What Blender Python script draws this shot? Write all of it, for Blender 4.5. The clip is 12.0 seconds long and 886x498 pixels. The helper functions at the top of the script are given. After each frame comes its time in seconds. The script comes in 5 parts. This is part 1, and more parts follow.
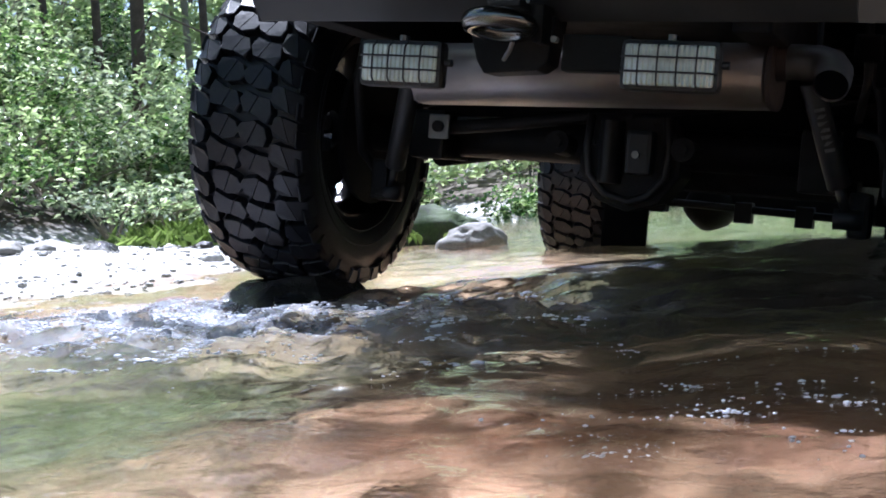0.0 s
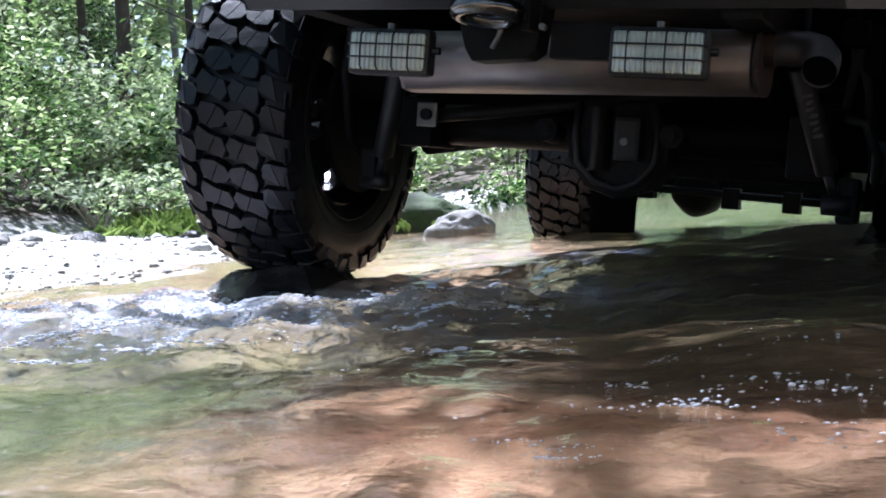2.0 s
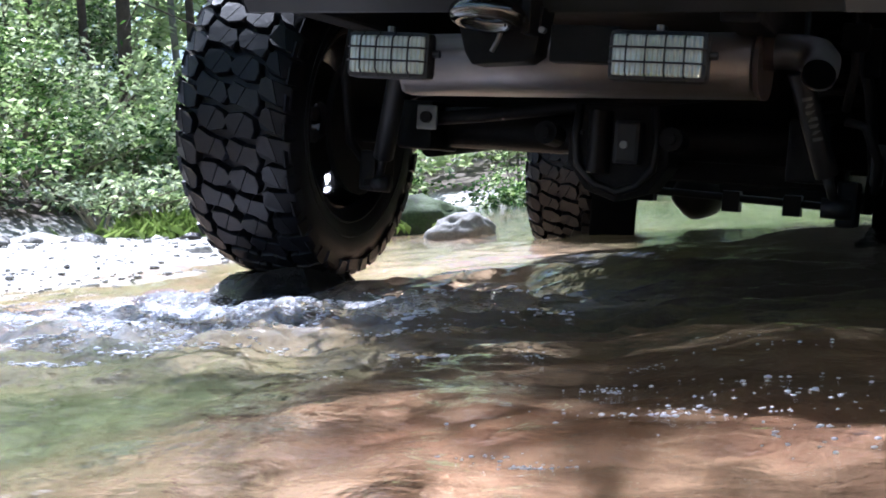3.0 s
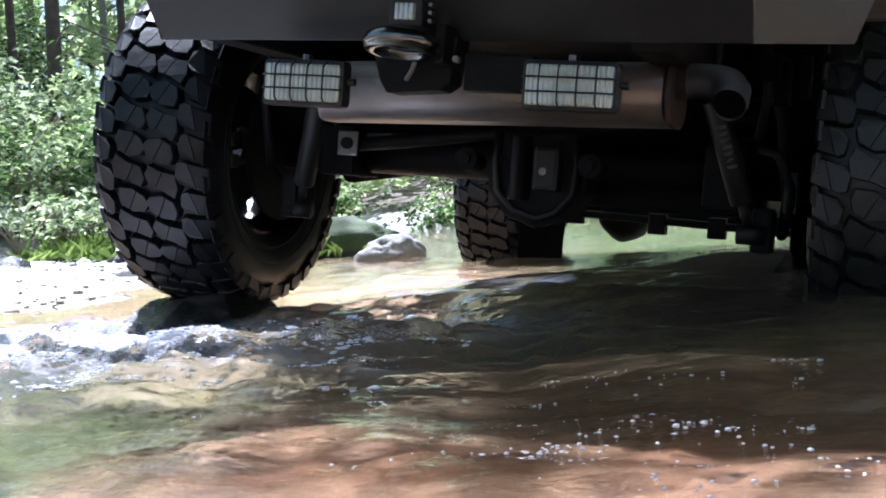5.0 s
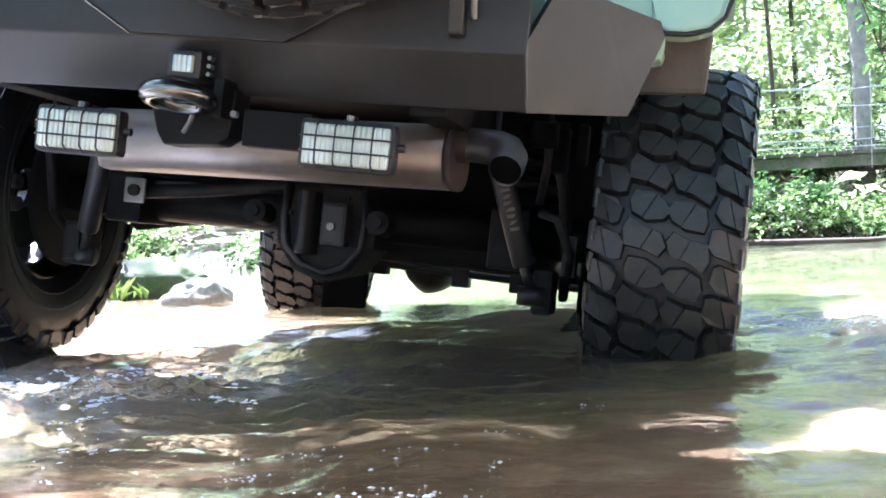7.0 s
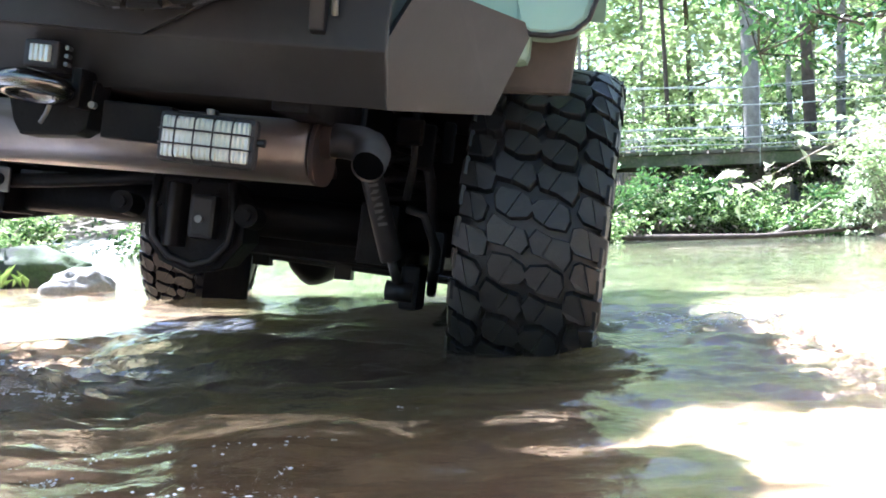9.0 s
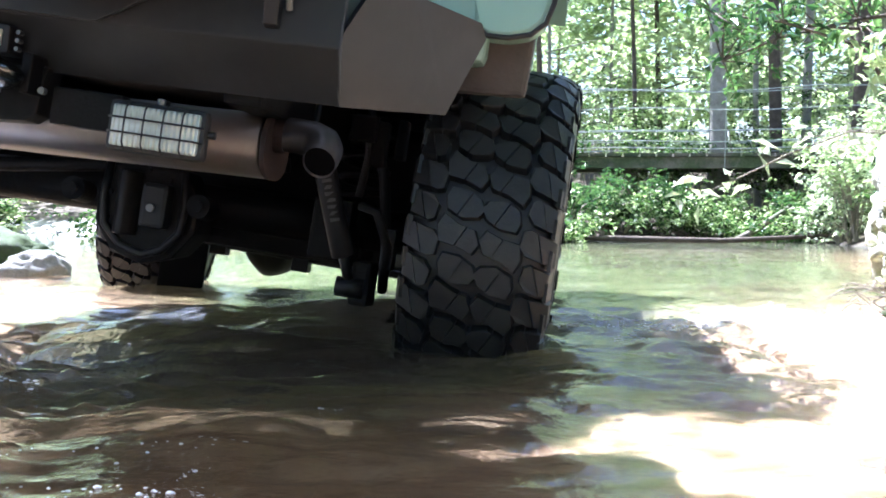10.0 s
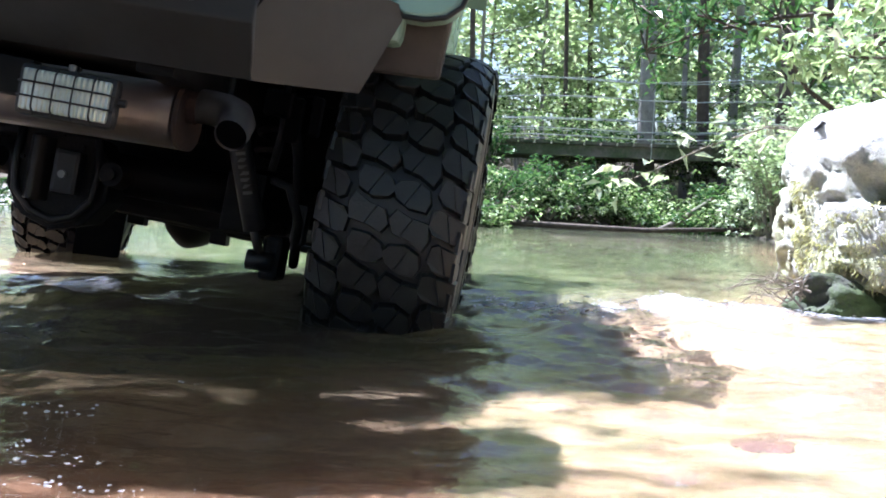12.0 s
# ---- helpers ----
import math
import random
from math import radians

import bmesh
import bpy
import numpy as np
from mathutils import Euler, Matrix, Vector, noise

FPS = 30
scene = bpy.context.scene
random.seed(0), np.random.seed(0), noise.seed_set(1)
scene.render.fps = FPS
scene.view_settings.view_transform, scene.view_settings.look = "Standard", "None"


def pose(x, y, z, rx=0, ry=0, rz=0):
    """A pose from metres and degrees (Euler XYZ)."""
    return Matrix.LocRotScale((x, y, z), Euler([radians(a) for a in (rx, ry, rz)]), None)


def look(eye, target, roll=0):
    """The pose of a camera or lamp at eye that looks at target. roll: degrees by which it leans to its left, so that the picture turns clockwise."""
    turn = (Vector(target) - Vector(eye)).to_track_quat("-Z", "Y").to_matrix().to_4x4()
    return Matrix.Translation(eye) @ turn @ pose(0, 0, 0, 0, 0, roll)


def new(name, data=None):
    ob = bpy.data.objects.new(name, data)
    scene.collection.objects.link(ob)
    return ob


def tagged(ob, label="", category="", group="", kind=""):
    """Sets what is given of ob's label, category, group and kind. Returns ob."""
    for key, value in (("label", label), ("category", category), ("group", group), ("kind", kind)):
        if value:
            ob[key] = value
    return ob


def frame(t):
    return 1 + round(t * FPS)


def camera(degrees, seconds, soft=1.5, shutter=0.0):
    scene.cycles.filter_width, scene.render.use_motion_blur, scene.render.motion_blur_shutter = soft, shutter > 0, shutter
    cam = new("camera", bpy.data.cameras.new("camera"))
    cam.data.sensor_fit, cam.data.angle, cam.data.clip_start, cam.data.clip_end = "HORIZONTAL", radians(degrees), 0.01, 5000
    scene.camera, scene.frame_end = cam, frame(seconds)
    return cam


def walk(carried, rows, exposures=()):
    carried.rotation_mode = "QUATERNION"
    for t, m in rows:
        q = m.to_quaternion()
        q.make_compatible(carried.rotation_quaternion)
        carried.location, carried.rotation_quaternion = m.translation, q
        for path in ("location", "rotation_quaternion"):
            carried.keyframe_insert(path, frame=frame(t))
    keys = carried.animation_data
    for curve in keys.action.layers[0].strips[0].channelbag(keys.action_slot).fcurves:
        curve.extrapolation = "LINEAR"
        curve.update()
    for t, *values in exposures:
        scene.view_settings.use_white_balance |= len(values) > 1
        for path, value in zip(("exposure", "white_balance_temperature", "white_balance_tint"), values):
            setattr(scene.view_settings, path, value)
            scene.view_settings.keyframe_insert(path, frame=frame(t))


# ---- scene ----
cam = camera(38.0, 12.0, 1.8)
# seconds, place in metres, turn in degrees
EXPO = 1.55
PATH = [
    (0, 0.820, -3.072, 0.217, 88.10, 4.02, 22.93),
    (0.5, 0.817, -3.067, 0.218, 87.63, 4.22, 22.50),
    (1, 0.820, -3.072, 0.218, 87.57, 4.43, 22.74),
    (1.5, 0.821, -3.074, 0.218, 87.49, 4.24, 22.56),
    (2, 0.816, -3.071, 0.219, 87.50, 4.40, 22.36),
    (2.5, 0.817, -3.071, 0.221, 87.54, 4.26, 22.49),
    (4.5, 0.838, -3.065, 0.222, 87.89, 5.09, 21.22),
    (5, 0.857, -3.052, 0.235, 88.21, 4.39, 19.65),
    (5.5, 0.871, -3.031, 0.248, 89.17, 4.17, 17.91),
    (6, 0.894, -3.019, 0.254, 89.93, 3.84, 16.23),
    (6.5, 0.914, -3.017, 0.257, 89.89, 3.47, 14.27),
    (7, 0.946, -3.021, 0.258, 89.64, 2.54, 12.01),
    (7.5, 0.974, -3.022, 0.261, 89.02, 2.05, 10.02),
    (9.5, 1.031, -3.025, 0.269, 89.00, 1.12, 6.85),
    (10, 1.048, -3.022, 0.275, 88.75, -0.24, 6.06),
    (10.5, 1.064, -3.037, 0.273, 88.77, -0.84, 4.74),
    (11, 1.078, -3.045, 0.275, 88.54, -1.65, 3.56),
    (11.5, 1.089, -3.055, 0.270, 88.34, -2.38, 3.04),
    (12, 1.090, -3.054, 0.271, 87.99, -2.43, 2.93),
]
walk(cam, [(t, pose(x, y, z, rx, ry, rz)) for t, x, y, z, rx, ry, rz in PATH],
     exposures=[(t, EXPO + e, 5250, 18) for t, e in ((0.0, 0.05), (2.5, 0.1), (4.5, 0.1), (5.5, 0.95), (6.0, 1.4), (7.0, 2.0), (7.7, 1.95), (9.5, 1.4), (10.5, 1.0), (12.0, 0.5))])

# ---- world, sun ----
SUN_WAY = Vector((-0.38, 0.35, 1.0)).normalized()      # towards the sun
world = bpy.data.worlds.new("sky")
scene.world = world
world.use_nodes = True
wn = world.node_tree
sky = wn.nodes.new("ShaderNodeTexSky")
sky.sky_type = "NISHITA"
sky.sun_disc = False
sky.sun_elevation = math.asin(SUN_WAY.z)
sky.sun_rotation = math.atan2(SUN_WAY.x, SUN_WAY.y)
sky.air_density, sky.dust_density = 1.2, 1.5
wn.nodes["Background"].inputs[1].default_value = 0.050
wn.links.new(sky.outputs[0], wn.nodes["Background"].inputs[0])
sun = new("sun", bpy.data.lights.new("sun", "SUN"))
sun.data.energy, sun.data.angle, sun.data.color = 5.0, radians(0.55), (1.0, 0.96, 0.90)
sun.matrix_world = look(Vector((0, 0, 0)) + SUN_WAY * 30, (0, 0, 0))


# ---- materials ----
class Mat:
    """A small builder of node materials."""

    def __init__(self, name, rough=0.5, metal=0.0, spec=0.5):
        self.m = bpy.data.materials.new(name)
        self.m.use_nodes = True
        self.t = self.m.node_tree
        self.b = self.t.nodes["Principled BSDF"]
        self.b.inputs["Roughness"].default_value = rough
        self.b.inputs["Metallic"].default_value = metal
        self.b.inputs["Specular IOR Level"].default_value = spec
        self.co = self.t.nodes.new("ShaderNodeTexCoord")

    def node(self, kind, **sockets):
        n = self.t.nodes.new(kind)
        for key, value in sockets.items():
            n.inputs[key.replace("_", " ")].default_value = value
        return n

    def link(self, a, b):
        self.t.links.new(a, b)

    def noise(self, scale, detail=5.0, rough=0.6, stretch=None, space="Object"):
        n = self.node("ShaderNodeTexNoise", Scale=scale, Detail=detail, Roughness=rough)
        src = self.co.outputs[space]
        if stretch:
            mp = self.t.nodes.new("ShaderNodeMapping")
            mp.inputs["Scale"].default_value = stretch
            self.link(src, mp.inputs[0])
            src = mp.outputs[0]
        self.link(src, n.inputs["Vector"])
        return n.outputs["Fac"]

    def ramp(self, fac, *stops):
        r = self.t.nodes.new("ShaderNodeValToRGB")
        while len(r.color_ramp.elements) < len(stops):
            r.color_ramp.elements.new(0.5)
        for e, (p, c) in zip(r.color_ramp.elements, stops):
            e.position = p
            e.color = (*c, 1) if len(c) == 3 else c
        self.link(fac, r.inputs[0])
        return r.outputs[0]

    def mix(self, fac, a, b, kind="MIX"):
        n = self.t.nodes.new("ShaderNodeMix")
        n.data_type, n.blend_type = "RGBA", kind
        for val, i in ((fac, 0), (a, 6), (b, 7)):
            if isinstance(val, (int, float)):
                n.inputs[i].default_value = val
            elif isinstance(val, tuple):
                n.inputs[i].default_value = (*val, 1)
            else:
                self.link(val, n.inputs[i])
        return n.outputs[2]

    def colour(self, c):
        if isinstance(c, tuple):
            self.b.inputs["Base Color"].default_value = (*c, 1)
        else:
            self.link(c, self.b.inputs["Base Color"])
        return self

    def roughness(self, fac, lo, hi):
        n = self.node("ShaderNodeMapRange")
        n.inputs["To Min"].default_value, n.inputs["To Max"].default_value = lo, hi
        self.link(fac, n.inputs["Value"])
        self.link(n.outputs[0], self.b.inputs["Roughness"])
        return self

    def bump(self, fac, strength, dist, before=None):
        n = self.node("ShaderNodeBump", Strength=strength, Distance=dist)
        self.link(fac, n.inputs["Height"])
        if before:
            self.link(before, n.inputs["Normal"])
        self.link(n.outputs[0], self.b.inputs["Normal"])
        return n.outputs[0]


def worn(name, a, b, rough=(0.4, 0.7), metal=0.0, scale=14.0, bump=0.0015, dust=None, spec=0.5):
    """Paint, metal or rubber in two tones with stains, fine grain and relief."""
    w = Mat(name, 0.5, metal, spec)
    big, fine = w.noise(scale), w.noise(scale * 12, 4)
    c = w.ramp(big, (0.35, a), (0.68, b))
    if dust:
        c = w.mix(w.ramp(w.noise(scale * 0.45, 7, 0.7), (0.5, (0, 0, 0)), (0.72, (1, 1, 1))), c, dust)
    w.colour(c).roughness(big, *rough)
    w.bump(fine, 0.5, bump)
    return w.m


RUBBER = worn("tyre_rubber", (0.004, 0.0043, 0.006), (0.0072, 0.0077, 0.0105), (0.28, 0.5), 0, 9, 0.0016, (0.010, 0.0105, 0.013), 0.34)
# dusty rubber, its tone also raised for the light on the right tyre
RUBBER_DUSTY_LIT = worn("tyre_rubber_dusty_lit", (0.008, 0.0085, 0.0083), (0.014, 0.0148, 0.0143), (0.34, 0.6), 0, 9, 0.0016, (0.026, 0.027, 0.025))
# shade put into the colour: pipe mouth, gap panels, mounts, wheel cover
SHADE_BLACK = worn("shade_black", (0.001, 0.001, 0.001), (0.002, 0.002, 0.002), (0.9, 1.0), 0, 10, 0.0, None, 0.05)
POWDER = worn("bumper_powder_coat", (0.0140, 0.0150, 0.0160), (0.0190, 0.0203, 0.0215), (0.46, 0.58), 0, 5, 0.0006, (0.030, 0.031, 0.032), 0.38)
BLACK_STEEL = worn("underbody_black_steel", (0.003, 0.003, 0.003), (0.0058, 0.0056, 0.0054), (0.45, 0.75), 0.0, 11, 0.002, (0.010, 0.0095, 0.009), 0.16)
MUFFLER = worn("muffler_steel", (0.15, 0.135, 0.13), (0.23, 0.21, 0.20), (0.34, 0.5), 0.7, 6, 0.0006, (0.16, 0.125, 0.11))
RUST = worn("rusty_steel", (0.022, 0.014, 0.012), (0.045, 0.028, 0.022), (0.7, 0.9), 0.1, 20, 0.002)
ZINC = worn("zinc_steel", (0.12, 0.125, 0.12), (0.20, 0.20, 0.19), (0.35, 0.55), 0.5, 15, 0.0008)
CHROME = worn("chrome", (0.11, 0.115, 0.115), (0.19, 0.19, 0.185), (0.08, 0.22), 1.0, 10, 0.0002)
SHOCK = worn("shock_paint", (0.008, 0.008, 0.0085), (0.013, 0.013, 0.0135), (0.35, 0.55), 0.1, 12, 0.0006, (0.018, 0.017, 0.016), 0.3)
PALE_PRINT = worn("pale_print", (0.035, 0.035, 0.035), (0.075, 0.075, 0.073), (0.5, 0.7), 0, 60, 0.0004)
WHEEL_BLACK = worn("wheel_satin_black", (0.010, 0.010, 0.011), (0.018, 0.018, 0.020), (0.12, 0.3), 0.3, 8, 0.0004)
PLASTIC = worn("black_plastic", (0.006, 0.006, 0.0065), (0.012, 0.012, 0.013), (0.4, 0.6), 0, 20, 0.0008)
PAINT = worn("green_body_paint", (0.27, 0.42, 0.36), (0.30, 0.45, 0.38), (0.16, 0.3), 0.15, 3, 0.0002)
LINER = worn("wheel_liner_mud", (0.04, 0.034, 0.03), (0.07, 0.058, 0.05), (0.7, 0.9), 0, 8, 0.003)
DARK_GLASS = worn("tinted_glass", (0.01, 0.012, 0.012), (0.014, 0.016, 0.016), (0.03, 0.06), 0, 2, 0.0)


def lens_material():
    w = Mat("fluted_lamp_glass", 0.30, 0.6)
    w.colour(w.ramp(w.noise(18, 3), (0.35, (0.50, 0.56, 0.50)), (0.7, (0.74, 0.79, 0.72))))
    wave = w.node("ShaderNodeTexWave", Scale=34.0, Distortion=0.5)
    wave.bands_direction = "X"
    w.link(w.co.outputs["Object"], wave.inputs["Vector"])
    w.bump(wave.outputs["Fac"], 0.8, 0.006)
    return w.m


LENS = lens_material()


def sep_z(w, sep, lo, hi):
    n = w.node("ShaderNodeMapRange")
    n.inputs["From Min"].default_value, n.inputs["From Max"].default_value = lo, hi
    w.link(sep.outputs[2], n.inputs["Value"])
    return n.outputs[0]


def soil_material():
    """Forest floor, gravel and creek bed in one sheet, told apart by the height of the ground."""
    w = Mat("ground_soil", 0.85)
    sep = w.t.nodes.new("ShaderNodeSeparateXYZ")
    w.link(w.co.outputs["Object"], sep.inputs[0])
    big = w.noise(0.9, 6, 0.65)
    sand = w.ramp(big, (0.30, (0.10, 0.072, 0.045)), (0.43, (0.19, 0.128, 0.075)), (0.54, (0.29, 0.185, 0.105)), (0.68, (0.34, 0.25, 0.16)))
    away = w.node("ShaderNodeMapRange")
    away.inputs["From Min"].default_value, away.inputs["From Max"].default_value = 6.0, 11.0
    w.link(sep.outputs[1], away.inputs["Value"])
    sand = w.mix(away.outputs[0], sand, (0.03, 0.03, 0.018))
    vor = w.node("ShaderNodeTexVoronoi", Scale=13.0)
    w.link(w.co.outputs["Object"], vor.inputs["Vector"])
    peb = w.ramp(vor.outputs["Distance"], (0.0, (1, 1, 1)), (0.6, (0.4, 0.4, 0.4)))
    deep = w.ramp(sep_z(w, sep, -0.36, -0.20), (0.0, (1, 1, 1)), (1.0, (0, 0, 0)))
    # darkest tone, under the vehicle: its shade painted into the bed
    shade_mask = w.ramp(sep_z(w, sep, -0.56, -0.40), (0.0, (1, 1, 1)), (1.0, (0, 0, 0)))
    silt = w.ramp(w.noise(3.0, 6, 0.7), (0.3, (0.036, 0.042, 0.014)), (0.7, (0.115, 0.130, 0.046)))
    reach = w.node("ShaderNodeMapRange")
    reach.inputs["From Min"].default_value, reach.inputs["From Max"].default_value = 5.0, 3.0
    w.link(sep.outputs[1], reach.inputs["Value"])
    # pale shallow sand, lightened to carry the sun on the shallows
    lit_shoal = w.ramp(sep_z(w, sep, -0.15, -0.07), (0.0, (0, 0, 0)), (1.0, (1, 1, 1)))
    span = w.node("ShaderNodeMapRange")
    span.inputs["From Min"].default_value, span.inputs["From Max"].default_value = 0.50, 0.95
    off = w.t.nodes.new("ShaderNodeMath")
    off.operation = "SUBTRACT"
    w.link(sep.outputs[0], off.inputs[0])
    off.inputs[1].default_value = 0.15
    gap = w.t.nodes.new("ShaderNodeMath")
    gap.operation = "ABSOLUTE"
    w.link(off.outputs[0], gap.inputs[0])
    w.link(gap.outputs[0], span.inputs["Value"])
    blotch = w.noise(2.6, 8, 0.75)
    # orange sand with the pool of sun put into its colour
    sun_clay = w.ramp(blotch, (0.35, (0.42, 0.16, 0.085)), (0.52, (0.47, 0.25, 0.14)), (0.68, (0.50, 0.35, 0.22)))
    pale = w.mix(span.outputs[0], sun_clay, w.ramp(blotch, (0.35, (0.19, 0.095, 0.055)), (0.47, (0.29, 0.195, 0.11)), (0.57, (0.25, 0.22, 0.115)), (0.70, (0.40, 0.31, 0.205))))
    bed = w.mix(0.45, w.mix(w.mix(1.0, lit_shoal, reach.outputs[0], "MULTIPLY"), w.mix(shade_mask, w.mix(deep, sand, silt), (0.016, 0.014, 0.010)), pale), peb, "MULTIPLY")
    gravel = w.mix(0.7, w.ramp(w.noise(6, 6, 0.7), (0.35, (0.38, 0.36, 0.33)), (0.65, (0.62, 0.60, 0.57))), peb, "MULTIPLY")
    floor = w.ramp(w.noise(2.5, 8, 0.7), (0.35, (0.03, 0.022, 0.013)), (0.55, (0.08, 0.055, 0.034)), (0.7, (0.07, 0.08, 0.03)))
    wob = w.t.nodes.new("ShaderNodeMath")
    wob.operation = "MULTIPLY_ADD"
    w.link(w.noise(1.7, 5), wob.inputs[0])
    wob.inputs[1].default_value = 0.12
    w.link(sep.outputs[2], wob.inputs[2])
    side = w.node("ShaderNodeMapRange")
    side.inputs["From Min"].default_value, side.inputs["From Max"].default_value = -1.6, -0.6
    w.link(sep.outputs[0], side.inputs["Value"])
    gravel = w.mix(side.outputs[0], gravel, floor)
    f1 = w.ramp(wob.outputs[0], (0.05, (0, 0, 0)), (0.09, (1, 1, 1)))
    f2 = w.ramp(wob.outputs[0], (0.26, (0, 0, 0)), (0.34, (1, 1, 1)))
    w.colour(w.mix(f2, w.mix(f1, bed, gravel), floor))
    nb = w.bump(vor.outputs["Distance"], 0.6, -0.02)
    w.bump(w.noise(30, 5), 0.5, 0.01, nb)
    return w.m


def rock_material(name, a, b, moss=None, rough=(0.6, 0.9), scale=7.0, moss_top=None):
    w = Mat(name, 0.8)
    big, fine = w.noise(scale, 8, 0.7), w.noise(scale * 9, 6, 0.7)
    c = w.mix(0.45, w.ramp(big, (0.32, a), (0.66, b)), w.ramp(fine, (0.3, (0.35, 0.35, 0.35)), (0.65, (1, 1, 1))), "MULTIPLY")
    if moss:
        grown = w.ramp(w.noise(scale * 0.6, 7, 0.75), (0.42, (0, 0, 0)), (0.54, (1, 1, 1)))
        if moss_top:
            sep = w.t.nodes.new("ShaderNodeSeparateXYZ")
            w.link(w.co.outputs["Object"], sep.inputs[0])
            grown = w.mix(1.0, grown, sep_z(w, sep, moss_top + 0.12, moss_top - 0.12), "MULTIPLY")
        c = w.mix(grown, c,
                  w.ramp(fine, (0.3, moss), (0.7, tuple(1.9 * v for v in moss))))
    w.colour(c).roughness(big, *rough)
    nb = w.bump(big, 0.7, 0.03)
    w.bump(fine, 0.6, 0.008, nb)
    return w.m


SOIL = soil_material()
STONE = rock_material("grey_stone", (0.20, 0.19, 0.17), (0.40, 0.38, 0.35))
GRAVEL = rock_material("pale_gravel", (0.36, 0.34, 0.31), (0.68, 0.66, 0.63), None, (0.6, 0.9), 11)
STONE_MOSSY = rock_material("mossy_stone", (0.05, 0.05, 0.04), (0.13, 0.127, 0.10), (0.045, 0.065, 0.02))
STONE_WET = rock_material("wet_stone", (0.013, 0.012, 0.011), (0.04, 0.032, 0.027), None, (0.15, 0.4), 9)
STONE_RED = rock_material("red_wet_stone", (0.13, 0.065, 0.045), (0.24, 0.13, 0.09), None, (0.2, 0.5), 12)
# boulder tones paled to carry the sun that burns it out
BOULDER = rock_material("sun_pale_rock", (0.42, 0.40, 0.37), (0.82, 0.80, 0.77), (0.36, 0.36, 0.22), (0.7, 0.95), 13, 0.40)
BARK = rock_material("bark", (0.07, 0.05, 0.04), (0.17, 0.13, 0.10), None, (0.8, 0.95), 9)
BARK_PALE = rock_material("pale_bark", (0.24, 0.22, 0.20), (0.42, 0.39, 0.36), None, (0.8, 0.95), 7)
WOOD_OLD = rock_material("weathered_wood", (0.16, 0.13, 0.10), (0.30, 0.25, 0.20), (0.07, 0.08, 0.04), (0.7, 0.9), 5)
WIRE = worn("galvanised_wire", (0.50, 0.51, 0.50), (0.66, 0.66, 0.64), (0.35, 0.5), 0.3, 30, 0.0)
TWIG = rock_material("bare_twig", (0.30, 0.25, 0.20), (0.48, 0.42, 0.34), None, (0.7, 0.9), 20)


def leaf_material(name, dark, mid, light, gloss=0.35, pale=None):
    w = Mat(name, gloss)
    geo = w.t.nodes.new("ShaderNodeNewGeometry")
    # the last stop is the near-white tone used for glare
    c = w.ramp(geo.outputs["Random Per Island"], (0.0, dark), (0.45, mid), (0.82, light), (1.0, pale or light))
    w.colour(c)
    tr = w.t.nodes.new("ShaderNodeBsdfTranslucent")
    w.link(w.mix(1.0, c, (1.22, 1.26, 0.82), "MULTIPLY"), tr.inputs[0])
    mx = w.t.nodes.new("ShaderNodeMixShader")
    mx.inputs[0].default_value = 0.4
    w.link(w.b.outputs[0], mx.inputs[1])
    w.link(tr.outputs[0], mx.inputs[2])
    w.link(mx.outputs[0], w.t.nodes["Material Output"].inputs[0])
    return w.m


# near-white and darkest leaves: glare and shade put into the colour
LEAF_A = leaf_material("glare_shrub_leaf", (0.018, 0.038, 0.012), (0.09, 0.165, 0.055), (0.42, 0.52, 0.28), 0.14, (0.78, 0.82, 0.74))
# washed-out greens: the veil of haze and glare is in the colour
LEAF_B = leaf_material("hazy_tree_leaf", (0.24, 0.32, 0.18), (0.42, 0.50, 0.32), (0.57, 0.64, 0.46), 0.3, (0.70, 0.74, 0.62))
LEAF_C = leaf_material("laurel_leaf", (0.03, 0.07, 0.03), (0.055, 0.12, 0.045), (0.10, 0.18, 0.07), 0.2)
# laurel leaves paled in colour for the sun that burns them out
LEAF_SUN_PALE = leaf_material("sun_pale_leaf", (0.34, 0.38, 0.30), (0.46, 0.50, 0.40), (0.58, 0.60, 0.52), 0.25)
# sun glare on leaves, put into the colour as near-white
LEAF_GLARE = leaf_material("glare_leaf", (0.03, 0.06, 0.025), (0.30, 0.36, 0.26), (0.66, 0.70, 0.62), 0.12, (0.85, 0.87, 0.82))
# moss on the boulder, paled in colour for the strong sun
MOSS_PALE = leaf_material("boulder_moss", (0.24, 0.24, 0.11), (0.42, 0.41, 0.24), (0.58, 0.55, 0.38), 0.7, (0.70, 0.66, 0.50))
MOSS = leaf_material("grass_tuft", (0.10, 0.15, 0.04), (0.17, 0.24, 0.07), (0.28, 0.36, 0.13), 0.5)


